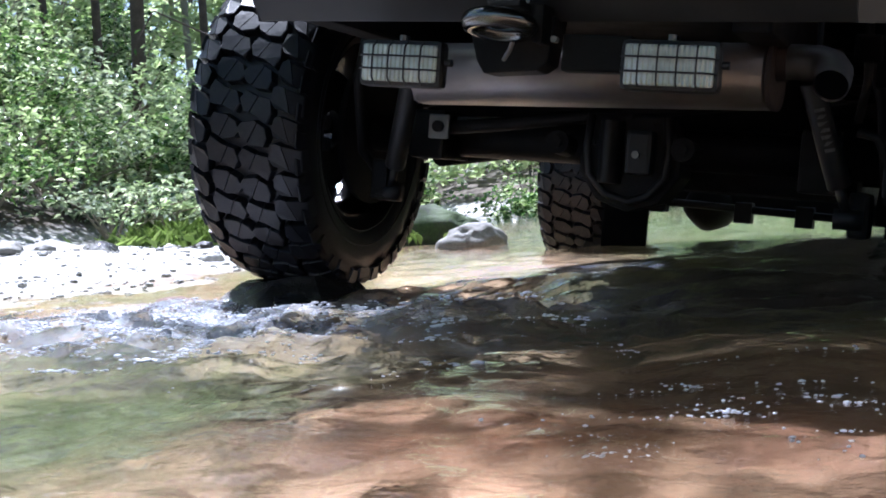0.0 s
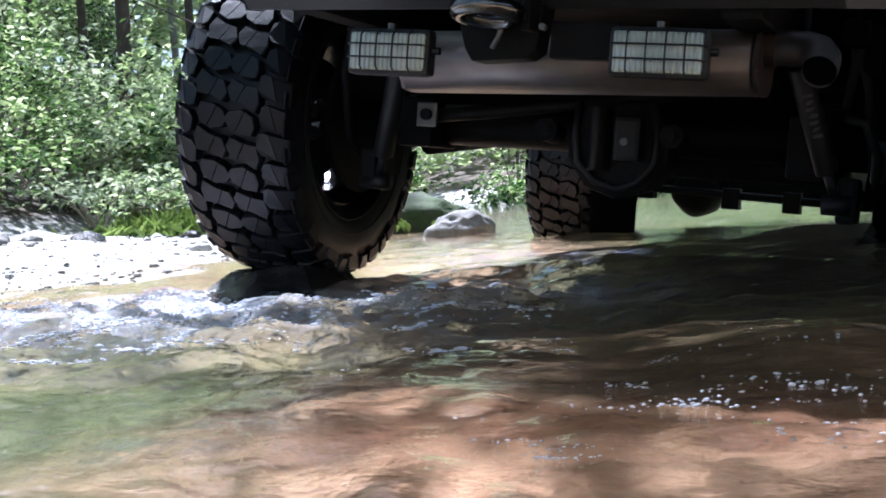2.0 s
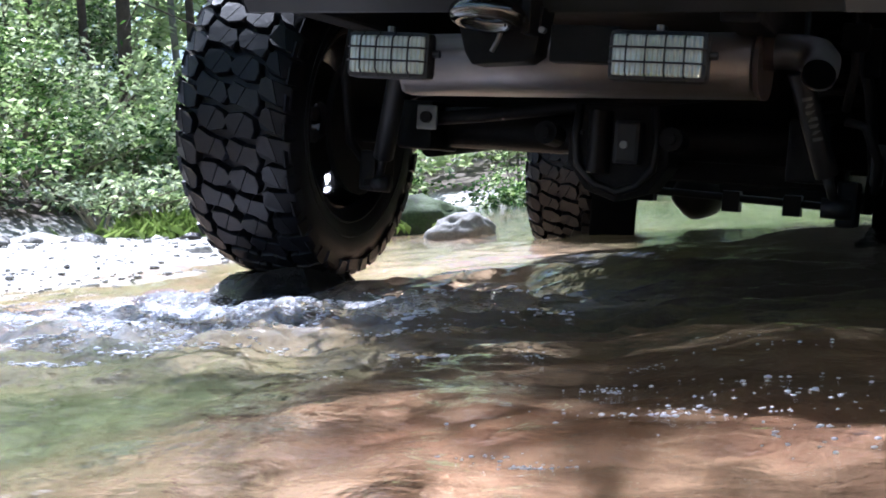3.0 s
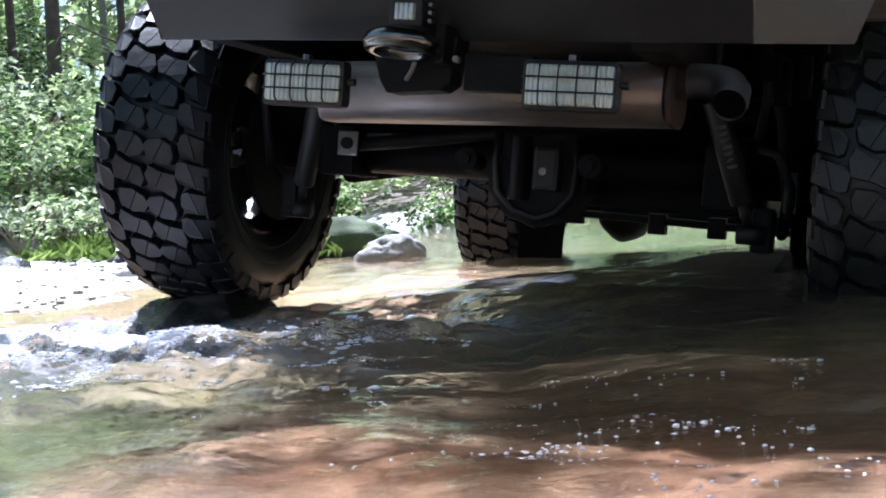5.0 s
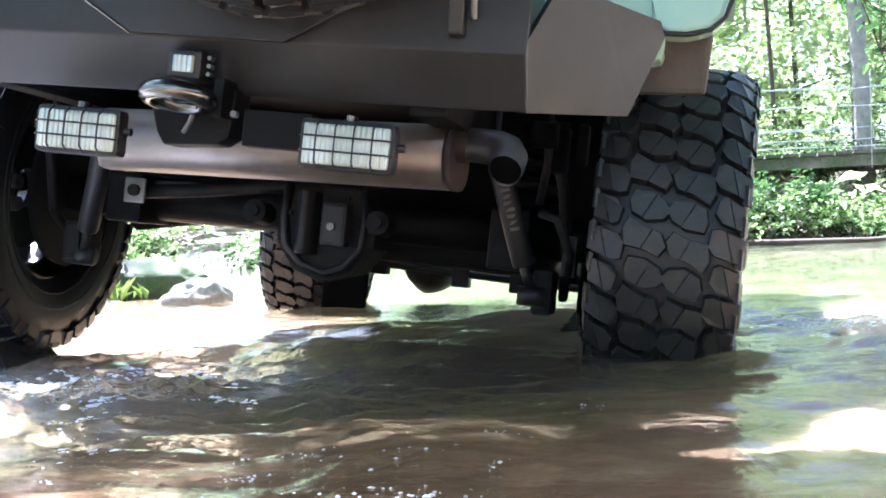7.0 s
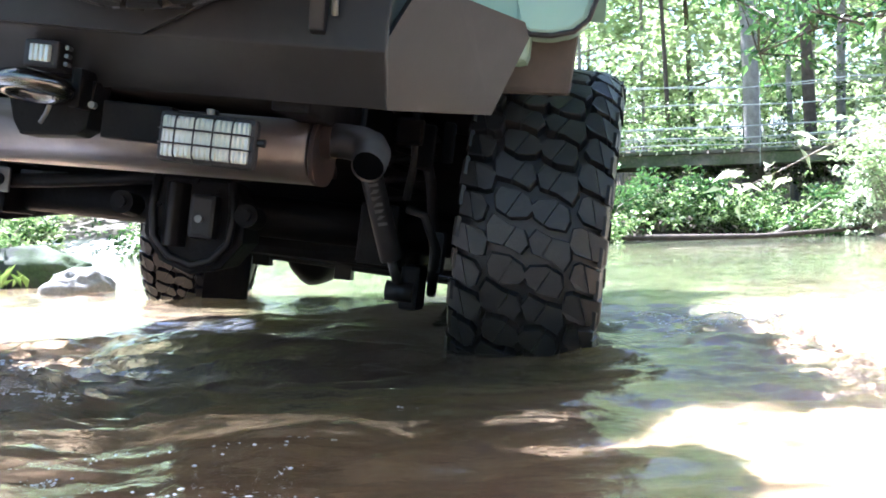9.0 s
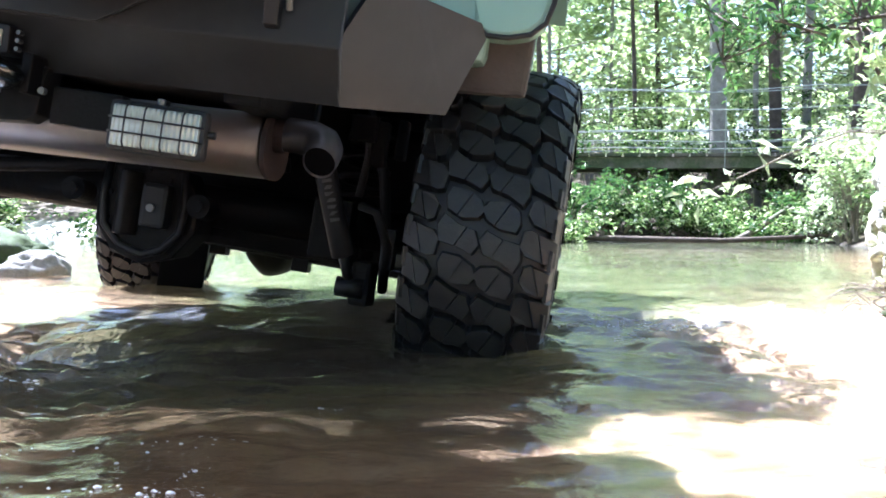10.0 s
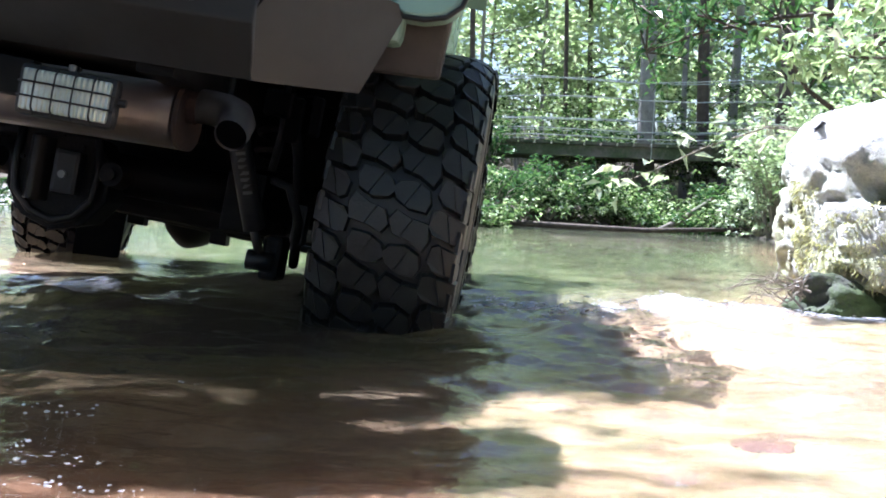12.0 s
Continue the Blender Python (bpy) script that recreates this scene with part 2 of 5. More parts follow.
def water_material(drift):
    """Clear water; where the current churns, fine air bubbles turn it milky."""
    w = Mat("creek_water", 0.02)
    w.b.inputs["Transmission Weight"].default_value = 1.0
    w.b.inputs["IOR"].default_value = 1.333
    w.colour((0.93, 0.90, 0.80))
    w.co.object = drift
    a = w.noise(5.0, 5, 0.6, (1.0, 0.7, 1.0))
    b = w.noise(19.0, 4, 0.65, (0.7, 1.2, 1.0))
    c = w.noise(62.0, 3, 0.6, (0.6, 1.2, 1.0))
    rough_ = w.node("ShaderNodeAttribute")
    rough_.attribute_name = "chop"

    def scaled(h):
        m = w.t.nodes.new("ShaderNodeMath")
        m.operation = "MULTIPLY"
        w.link(h, m.inputs[0])
        w.link(rough_.outputs["Fac"], m.inputs[1])
        return m.outputs[0]

    n = w.bump(scaled(a), 0.7, 0.055)
    n = w.bump(scaled(b), 0.7, 0.016, n)
    n = w.bump(scaled(c), 0.7, 0.004, n)
    air = w.node("ShaderNodeAttribute")
    air.attribute_name = "aeration"
    streak = w.ramp(w.noise(11.0, 9, 0.78, (1.0, 0.55, 1.0)), (0.34, (0, 0, 0)), (0.62, (1, 1, 1)))
    milky = w.node("ShaderNodeBsdfDiffuse")
    milky.inputs[0].default_value = (0.74, 0.78, 0.88, 1)
    w.link(n, milky.inputs["Normal"])
    amount = w.t.nodes.new("ShaderNodeMath")
    amount.operation = "MULTIPLY"
    w.link(streak, amount.inputs[0])
    w.link(air.outputs["Fac"], amount.inputs[1])
    mx = w.t.nodes.new("ShaderNodeMixShader")
    w.link(amount.outputs[0], mx.inputs[0])
    w.link(w.b.outputs[0], mx.inputs[1])
    w.link(milky.outputs[0], mx.inputs[2])
    w.link(mx.outputs[0], w.t.nodes["Material Output"].inputs[0])
    return w.m


def foam_material():
    w = Mat("foam", 0.12)
    w.b.inputs["Transmission Weight"].default_value = 0.2
    w.b.inputs["IOR"].default_value = 1.2
    # foam white, with the sky's bluish reflection put into the tint
    w.colour(w.ramp(w.noise(60, 3), (0.3, (0.74, 0.75, 0.84)), (0.7, (0.88, 0.89, 0.96))))
    return w.m


FOAM = foam_material()

# ---- mesh helpers ----


def empty(name, m=None, parent=None):
    ob = new(name)
    ob.empty_display_size = 0.1
    if parent:
        ob.parent = parent
    if m is not None:
        ob.matrix_basis = m
    return ob


def part(name, bm, material, parent=None, label="", smooth=False, m=None):
    """Links a bmesh as one mesh object, under a thing or a part."""
    me = bpy.data.meshes.new(name)
    bmesh.ops.recalc_face_normals(bm, faces=bm.faces)
    bm.to_mesh(me)
    bm.free()
    me.materials.append(material)
    if smooth:
        for p in me.polygons:
            p.use_smooth = True
    ob = new(name, me)
    if parent:
        ob.parent = parent
    if m is not None:
        ob.matrix_basis = m
    if label:
        ob["label"] = label
    return ob


def raw(name, verts, faces, material, parent=None, smooth=False):
    """A mesh straight from arrays; all its faces have the same number of corners."""
    verts, faces = np.asarray(verts, dtype=np.float32), np.asarray(faces, dtype=np.int32)
    me = bpy.data.meshes.new(name)
    n, k = faces.shape
    me.vertices.add(len(verts))
    me.vertices.foreach_set("co", verts.ravel())
    me.loops.add(n * k)
    me.loops.foreach_set("vertex_index", faces.ravel())
    me.polygons.add(n)
    me.polygons.foreach_set("loop_start", np.arange(0, n * k, k, dtype=np.int32))
    me.polygons.foreach_set("use_smooth", np.full(n, smooth))
    me.materials.append(material)
    me.update(calc_edges=True)
    ob = new(name, me)
    if parent:
        ob.parent = parent
    return ob


def box(bm, x0, x1, y0, y1, z0, z1, bev=0.0, m=None):
    r = bmesh.ops.create_cube(bm, size=1.0, matrix=Matrix.LocRotScale(((x0 + x1) / 2, (y0 + y1) / 2, (z0 + z1) / 2), None, (x1 - x0, y1 - y0, z1 - z0)))
    vs = r["verts"]
    if m is not None:
        bmesh.ops.transform(bm, matrix=m, verts=vs)
    if bev:
        es = list({e for v in vs for e in v.link_edges})
        bmesh.ops.bevel(bm, geom=es, offset=bev, segments=2, affect="EDGES", profile=0.6)
    return bm


def cyl(bm, a, b, r0, r1=None, seg=20, bev=0.0):
    a, b = Vector(a), Vector(b)
    d = b - a
    m = Matrix.Translation((a + b) / 2) @ d.to_track_quat("Z", "Y").to_matrix().to_4x4()
    r = bmesh.ops.create_cone(bm, cap_ends=True, segments=seg, radius1=r0, radius2=r0 if r1 is None else r1, depth=d.length, matrix=m)
    if bev:
        es = list({e for v in r["verts"] for e in v.link_edges if len(e.link_faces) == 2 and any(len(f.verts) > 4 for f in e.link_faces)})
        bmesh.ops.bevel(bm, geom=es, offset=bev, segments=2, affect="EDGES", profile=0.6)
    return bm


def tube(bm, pts, radii, seg=10, caps=True):
    """A tapered tube along a line of points."""
    pts = [Vector(p) for p in pts]
    if isinstance(radii, (int, float)):
        radii = [radii] * len(pts)
    rings, side = [], None
    for i, p in enumerate(pts):
        d = (pts[min(i + 1, len(pts) - 1)] - pts[max(i - 1, 0)]).normalized()
        if side is None:
            side = d.orthogonal().normalized()
        side = (side - d * side.dot(d)).normalized()
        up = d.cross(side)
        rings.append([bm.verts.new(p + (side * math.cos(k * math.tau / seg) + up * math.sin(k * math.tau / seg)) * radii[i]) for k in range(seg)])
    for r0, r1 in zip(rings, rings[1:]):
        for k in range(seg):
            bm.faces.new((r0[k], r0[(k + 1) % seg], r1[(k + 1) % seg], r1[k]))
    if caps:
        bm.faces.new(rings[0][::-1])
        bm.faces.new(rings[-1])
    return bm


def prism(bm, poly, offset, bev=0.0):
    """A plate: the polygon of 3D points, pushed along offset."""
    o = Vector(offset)
    a = [bm.verts.new(p) for p in poly]
    b = [bm.verts.new(Vector(p) + o) for p in poly]
    fs = [bm.faces.new(a), bm.faces.new(b[::-1])]
    n = len(poly)
    for i in range(n):
        fs.append(bm.faces.new((a[i], b[i], b[(i + 1) % n], a[(i + 1) % n])))
    if bev:
        bmesh.ops.bevel(bm, geom=list({e for f in fs for e in f.edges}), offset=bev, segments=2, affect="EDGES", profile=0.6)
    return bm


def lathe(bm, profile, seg=48, close=True):
    """Turns a profile of (x, radius) about the x axis."""
    rings = [[bm.verts.new((x, r * math.cos(k * math.tau / seg), r * math.sin(k * math.tau / seg))) for k in range(seg)] for x, r in profile]
    pairs = list(zip(rings, rings[1:]))
    if close:
        pairs.append((rings[-1], rings[0]))
    for r0, r1 in pairs:
        for k in range(seg):
            bm.faces.new((r0[k], r0[(k + 1) % seg], r1[(k + 1) % seg], r1[k]))
    return bm


def lattice_noise(x, y, scale, seed):
    """Smooth noise from 0 to 1 over arrays of places."""
    rng = np.random.default_rng(seed)
    table = rng.random((64, 64))
    u, v = x * scale + 500.0, y * scale + 500.0
    i, j = np.floor(u).astype(int), np.floor(v).astype(int)
    fu, fv = u - i, v - j
    fu, fv = fu * fu * (3 - 2 * fu), fv * fv * (3 - 2 * fv)
    g = lambda a, b: table[a % 64, b % 64]
    return (g(i, j) * (1 - fu) + g(i + 1, j) * fu) * (1 - fv) + (g(i, j + 1) * (1 - fu) + g(i + 1, j + 1) * fu) * fv


def fbm(x, y, scale, seed, octaves=4):
    total, amp, norm = 0.0, 1.0, 0.0
    for k in range(octaves):
        total = total + amp * lattice_noise(x, y, scale * 2 ** k, seed + k)
        norm += amp
        amp *= 0.5
    return total / norm


def grid_mesh(name, xs, ys, height, material, smooth=True):
    gx, gy = np.meshgrid(xs, ys)
    gz = height(gx, gy)
    verts = np.stack([gx.ravel(), gy.ravel(), gz.ravel()], 1)
    nx, ny = len(xs), len(ys)
    i = (np.arange(ny - 1)[:, None] * nx + np.arange(nx - 1)[None, :]).ravel()
    return raw(name, verts, np.stack([i, i + 1, i + nx + 1, i + nx], 1), material, None, smooth)


def spread(lo, hi, fine_lo, fine_hi, step, grow=1.18):
    """Steps that are even between fine_lo and fine_hi and widen outwards."""
    mid = list(np.arange(fine_lo, fine_hi + 1e-6, step))
    a, s = [], step
    x = fine_lo
    while x > lo:
        s *= grow
        x -= s
        a.append(max(x, lo))
    b, s = [], step
    x = mid[-1]
    while x < hi:
        s *= grow
        x += s
        b.append(min(x, hi))
    return np.array(a[::-1] + mid + b)


def stone_mesh(bm, centre, size, seed, sub=3, rough=0.25):
    """An uneven, flattened stone."""
    r = bmesh.ops.create_icosphere(bm, subdivisions=sub, radius=1.0)
    o = Vector((seed * 3.7, seed * 1.3, seed * 2.1))
    for v in r["verts"]:
        n = noise.noise(v.co * 1.1 + o) * rough * 1.5 + noise.noise(v.co * 2.7 + o) * rough * 0.7 + noise.noise(v.co * 6 + o) * rough * 0.3
        if sub > 3:
            n -= abs(noise.noise(v.co * 2.0 - o)) * rough * 0.7 + abs(noise.noise(v.co * 11 + o)) * rough * 0.22
        p = v.co * (1 + n)
        v.co = Vector(centre) + Vector((p.x * size[0], p.y * size[1], p.z * size[2]))
    return bm


def leaves(name, places, ways, sizes, material, parent=None, seed=1, narrow=0.45, droop=0.25):
    """Many small folded leaves in one mesh: a place, a growing way and a length for each."""
    rng = np.random.default_rng(seed)
    n = len(places)
    ways = ways / np.maximum(np.linalg.norm(ways, axis=1, keepdims=True), 1e-6)
    up = np.array([0, 0, 1.0]) + rng.normal(0, 0.45, (n, 3))
    side = np.cross(ways, up)
    side /= np.maximum(np.linalg.norm(side, axis=1, keepdims=True), 1e-6)
    nor = np.cross(side, ways)
    L = sizes[:, None]
    base = places
    tip = places + ways * L - nor * L * droop
    mid = places + ways * L * 0.45
    left = mid + side * L * narrow * 0.5 + nor * L * 0.08
    right = mid - side * L * narrow * 0.5 + nor * L * 0.08
    verts = np.stack([base, right, tip, left], 1).reshape(-1, 3)
    k = np.arange(n) * 4
    faces = np.concatenate([np.stack([k, k + 1, k + 2], 1), np.stack([k, k + 2, k + 3], 1)])
    return raw(name, verts, faces, material, parent)

# ---- ground, creek bed and water ----


def left_bank(y):
    """Where the water ends on the gravel's side."""
    return np.interp(y, [-30, -6, -2, 0.2, 1.3, 3, 5, 9, 14, 30], [-5.0, -3.6, -2.6, -1.85, -1.85, -2.05, -2.8, -4.2, -7.0, -18])


def right_bank(y):
    return np.interp(y, [-30, -6, -1, 0.4, 1.0, 4, 9, 14, 19, 30], [5.0, 4.0, 3.0, 2.6, 2.6, 3.3, 3.9, 4.3, 4.8, 18])


def far_bank(x):
    return np.interp(x, [-40, -12, -6, -1, 0.3, 3, 8, 30], [40, 24, 18, 14.0, 14.2, 16.0, 16.6, 20])


def hump(x, y, cx, cy, rx, ry, h):
    return h * np.exp(-(((x - cx) / rx) ** 2 + ((y - cy) / ry) ** 2))


def ground_height(x, y):
    dl, dr, df = left_bank(y) - x, x - right_bank(y), y - far_bank(x)
    n = fbm(x, y, 0.9, 11)
    bed = -0.20 + (n - 0.5) * 0.14 + (fbm(x, y, 6.0, 23, 3) - 0.5) * 0.05
    # humps set where sun pools fall, so the bed's lightened tones show
    bed = bed + hump(x, y, 1.38, -1.55, 0.62, 0.56, 0.165) + hump(x, y, 1.95, 0.2, 0.55, 0.55, 0.17) + hump(x, y, 0.20, -1.75, 0.38, 0.36, 0.12) + hump(x, y, 0.42, -2.25, 0.30, 0.12, 0.08)
    bed = bed - hump(x, y, 1.15, -0.50, 0.40, 0.45, 0.04) - hump(x, y, -0.85, -0.95, 0.55, 0.40, 0.13) - hump(x, y, 0.6, 5.5, 3.0, 4.0, 0.25) - hump(x, y, 0.45, -0.55, 0.75, 0.60, 0.06) - hump(x, y, 0.80, -1.30, 0.25, 0.35, 0.03) - hump(x, y, -0.42, -1.60, 0.45, 0.50, 0.21) + hump(x, y, 1.15, -0.80, 0.35, 0.45, 0.08)
    # hollows under the vehicle reach the depth that takes the painted shade
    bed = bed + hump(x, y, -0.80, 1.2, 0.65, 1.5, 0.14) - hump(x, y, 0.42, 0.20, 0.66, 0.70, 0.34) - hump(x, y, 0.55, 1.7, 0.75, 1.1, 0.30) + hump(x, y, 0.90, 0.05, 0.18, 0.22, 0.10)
    edge = np.maximum(np.maximum(dl, dr), df)
    t = np.clip((edge + 0.9) / 0.9, 0, 1)
    z = bed * (1 - t) + (-0.01) * t
    out = np.maximum(edge, 0)
    left = 0.085 * np.clip(dl, 0, 1.9) + 0.50 * np.clip(dl - 1.9, 0, 3.4) + 0.16 * np.clip(dl - 5.3, 0, 30)
    right = 0.35 * np.clip(dr, 0, 1.5) + 0.22 * np.clip(dr - 1.5, 0, 30)
    far = 0.45 * np.clip(df, 0, 0.6) + 0.10 * np.clip(df - 0.6, 0, 30)
    rise = np.where(dl >= np.maximum(dr, df), left, np.where(dr >= df, right, far))
    rise = np.where(edge > 0, rise, 0)
    rough_ = (fbm(x, y, 0.7, 5) - 0.5) * np.clip(out * 0.15, 0, 0.7) + (fbm(x, y, 7, 7, 3) - 0.5) * 0.05 * (out > 0)
    return z + rise + rough_ + np.clip(np.hypot(x, y) - 60, 0, 400) * 0.03


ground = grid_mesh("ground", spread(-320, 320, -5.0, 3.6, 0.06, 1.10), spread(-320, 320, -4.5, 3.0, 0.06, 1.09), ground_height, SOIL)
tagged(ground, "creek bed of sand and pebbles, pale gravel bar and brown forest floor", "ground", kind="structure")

FLOW = Vector((-0.35, -0.93, 0)).normalized()


def chop(x, y):
    """How rough the surface is: calm in the lee of the vehicle, broken in the riffles."""
    c = 0.22 + 1.0 * np.exp(-(((x + 0.80) / 0.75) ** 2 + ((y + 0.85) / 0.60) ** 2)) + 0.75 * np.exp(-(((x + 0.05) / 0.55) ** 2 + ((y + 0.90) / 0.50) ** 2))
    c = c + 0.75 * np.exp(-(((x - 1.55) / 0.45) ** 2 + ((y - 0.1) / 1.2) ** 2)) + 0.35 * np.exp(-(((x - 0.3) / 0.9) ** 2 + ((y + 2.1) / 0.35) ** 2))
    return np.clip(c + 0.35 * np.clip((np.hypot(x - 0.3, y) - 2.6) / 2.0, 0, 1), 0, 1.1)


def water_height(x, y):
    """Standing waves where the current parts at the wheels, and small chop."""
    near = np.clip(1 - np.hypot(x, y + 1.0) / 9, 0.15, 1)
    z = ((fbm(x, y, 1.6, 31, 3) - 0.5) * 0.040 + (fbm(x + 0.4 * y, y * 1.2, 5.0, 41, 4) - 0.5) * 0.042) * near
    rough_water = np.exp(-(((x + 0.85) / 0.75) ** 2 + ((y + 0.80) / 0.45) ** 2)) + 0.45 * np.exp(-(((x + 0.35) / 0.35) ** 2 + ((y + 1.35) / 0.35) ** 2))
    z = z + rough_water * ((fbm(x, y * 1.3, 13.0, 51, 4) - 0.5) * 0.075 + 0.012)
    # hollow and swell beside the raised wheel
    z = z + hump(x, y, -1.02, -0.42, 0.20, 0.12, 0.030) - hump(x, y, -0.20, -0.66, 0.28, 0.16, 0.060) + hump(x, y, -0.02, -0.25, 0.50, 0.16, 0.040)
    z = z + hump(x, y, -0.25, -1.0, 0.4, 0.12, 0.022)
    z = z - hump(x, y, -0.74, -0.50, 0.30, 0.16, 0.035)
    # smooth swell that the axle's drag raises under the vehicle
    z = z + hump(x, y, 0.50, 0.55, 0.75, 0.30, 0.055)
    streaks = np.exp(-(((x - 0.0) / 0.50) ** 2 + ((y + 0.85) / 0.42) ** 2))
    z = z + 0.019 * np.sin((y * 1.0 - x * 0.25) * 46 + 9 * fbm(x, y, 1.7, 61, 3)) * streaks
    z = z + hump(x, y, 1.45, 0.22, 0.22, 0.16, 0.030) + hump(x, y, 1.75, 0.45, 0.3, 0.12, 0.025) + hump(x, y, 1.2, -0.15, 0.12, 0.4, 0.012)
    # crisp ripples over the whole near reach, steeper where the current breaks
    fine = np.clip(1.2 - np.hypot(x - 0.3, y + 0.9) / 3.5, 0, 1)
    ridge = 1 - np.abs(2 * fbm(x + 0.3 * y, y * 1.6 - 0.2 * x, 9.0, 81, 3) - 1)
    z = z + fine * ((ridge - 0.75) * 0.020 + (fbm(x, y * 1.4, 26.0, 91, 2) - 0.5) * 0.006) * (2.2 * chop(x, y) - 0.2)
    pool = np.exp(-(((x - 1.35) / 0.40) ** 2 + ((y - 0.2) / 1.1) ** 2))
    z = z + pool * (fbm(x + 0.5 * y, y * 1.5, 6.5, 71, 3) - 0.5) * 0.085
    return z


bubbles = empty("bubble_raft")
WATER = water_material(bubbles)
water = grid_mesh("water", spread(-30, 19, -1.8, 2.3, 0.018, 1.10), spread(-12, 40, -2.5, 0.9, 0.013, 1.06), water_height, WATER)
wx, wy = np.array([v.co[:2] for v in water.data.vertices]).T
aeration = 0.75 * np.exp(-(((wx + 0.85) / 0.55) ** 2 + ((wy + 0.72) / 0.30) ** 2)) + 1.0 * np.exp(-(((wx + 0.14) / 0.22) ** 2 + ((wy + 0.66) / 0.17) ** 2))
aeration += 0.5 * np.exp(-(((wx - 1.45) / 0.30) ** 2 + ((wy - 0.22) / 0.10) ** 2)) + 0.6 * np.exp(-(((wx - 1.80) / 0.28) ** 2 + ((wy - 0.46) / 0.08) ** 2))
aeration += 0.35 * np.exp(-(((wx + 0.45) / 0.40) ** 2 + ((wy + 1.10) / 0.25) ** 2))
water.data.attributes.new("chop", "FLOAT", "POINT").data.foreach_set("value", chop(wx, wy))
water.data.attributes.new("aeration", "FLOAT", "POINT").data.foreach_set("value", np.clip(aeration, 0, 0.9))
water.visible_shadow = False
tagged(water, "clear rippled creek water over a sandy bed", "water", kind="structure")

# ---- the vehicle ----
JEEP = pose(0, 0, 0.178, -1.9, 8.2, 0)
suv = empty("suv", JEEP)
tagged(suv, "lifted green off-road vehicle with black bumper standing in the creek", "vehicle")
CX = 0.030                 # middle of the body
TYRE_R = 0.42


def clip_poly(poly, a, b, c):
    """The part of a polygon where a*u + b*v >= c."""
    out = []
    for i, p in enumerate(poly):
        q = poly[(i + 1) % len(poly)]
        dp, dq = a * p[0] + b * p[1] - c, a * q[0] + b * q[1] - c
        if dp >= 0:
            out.append(p)
        if (dp >= 0) != (dq >= 0):
            s = dp / (dp - dq)
            out.append((p[0] + s * (q[0] - p[0]), p[1] + s * (q[1] - p[1])))
    return out


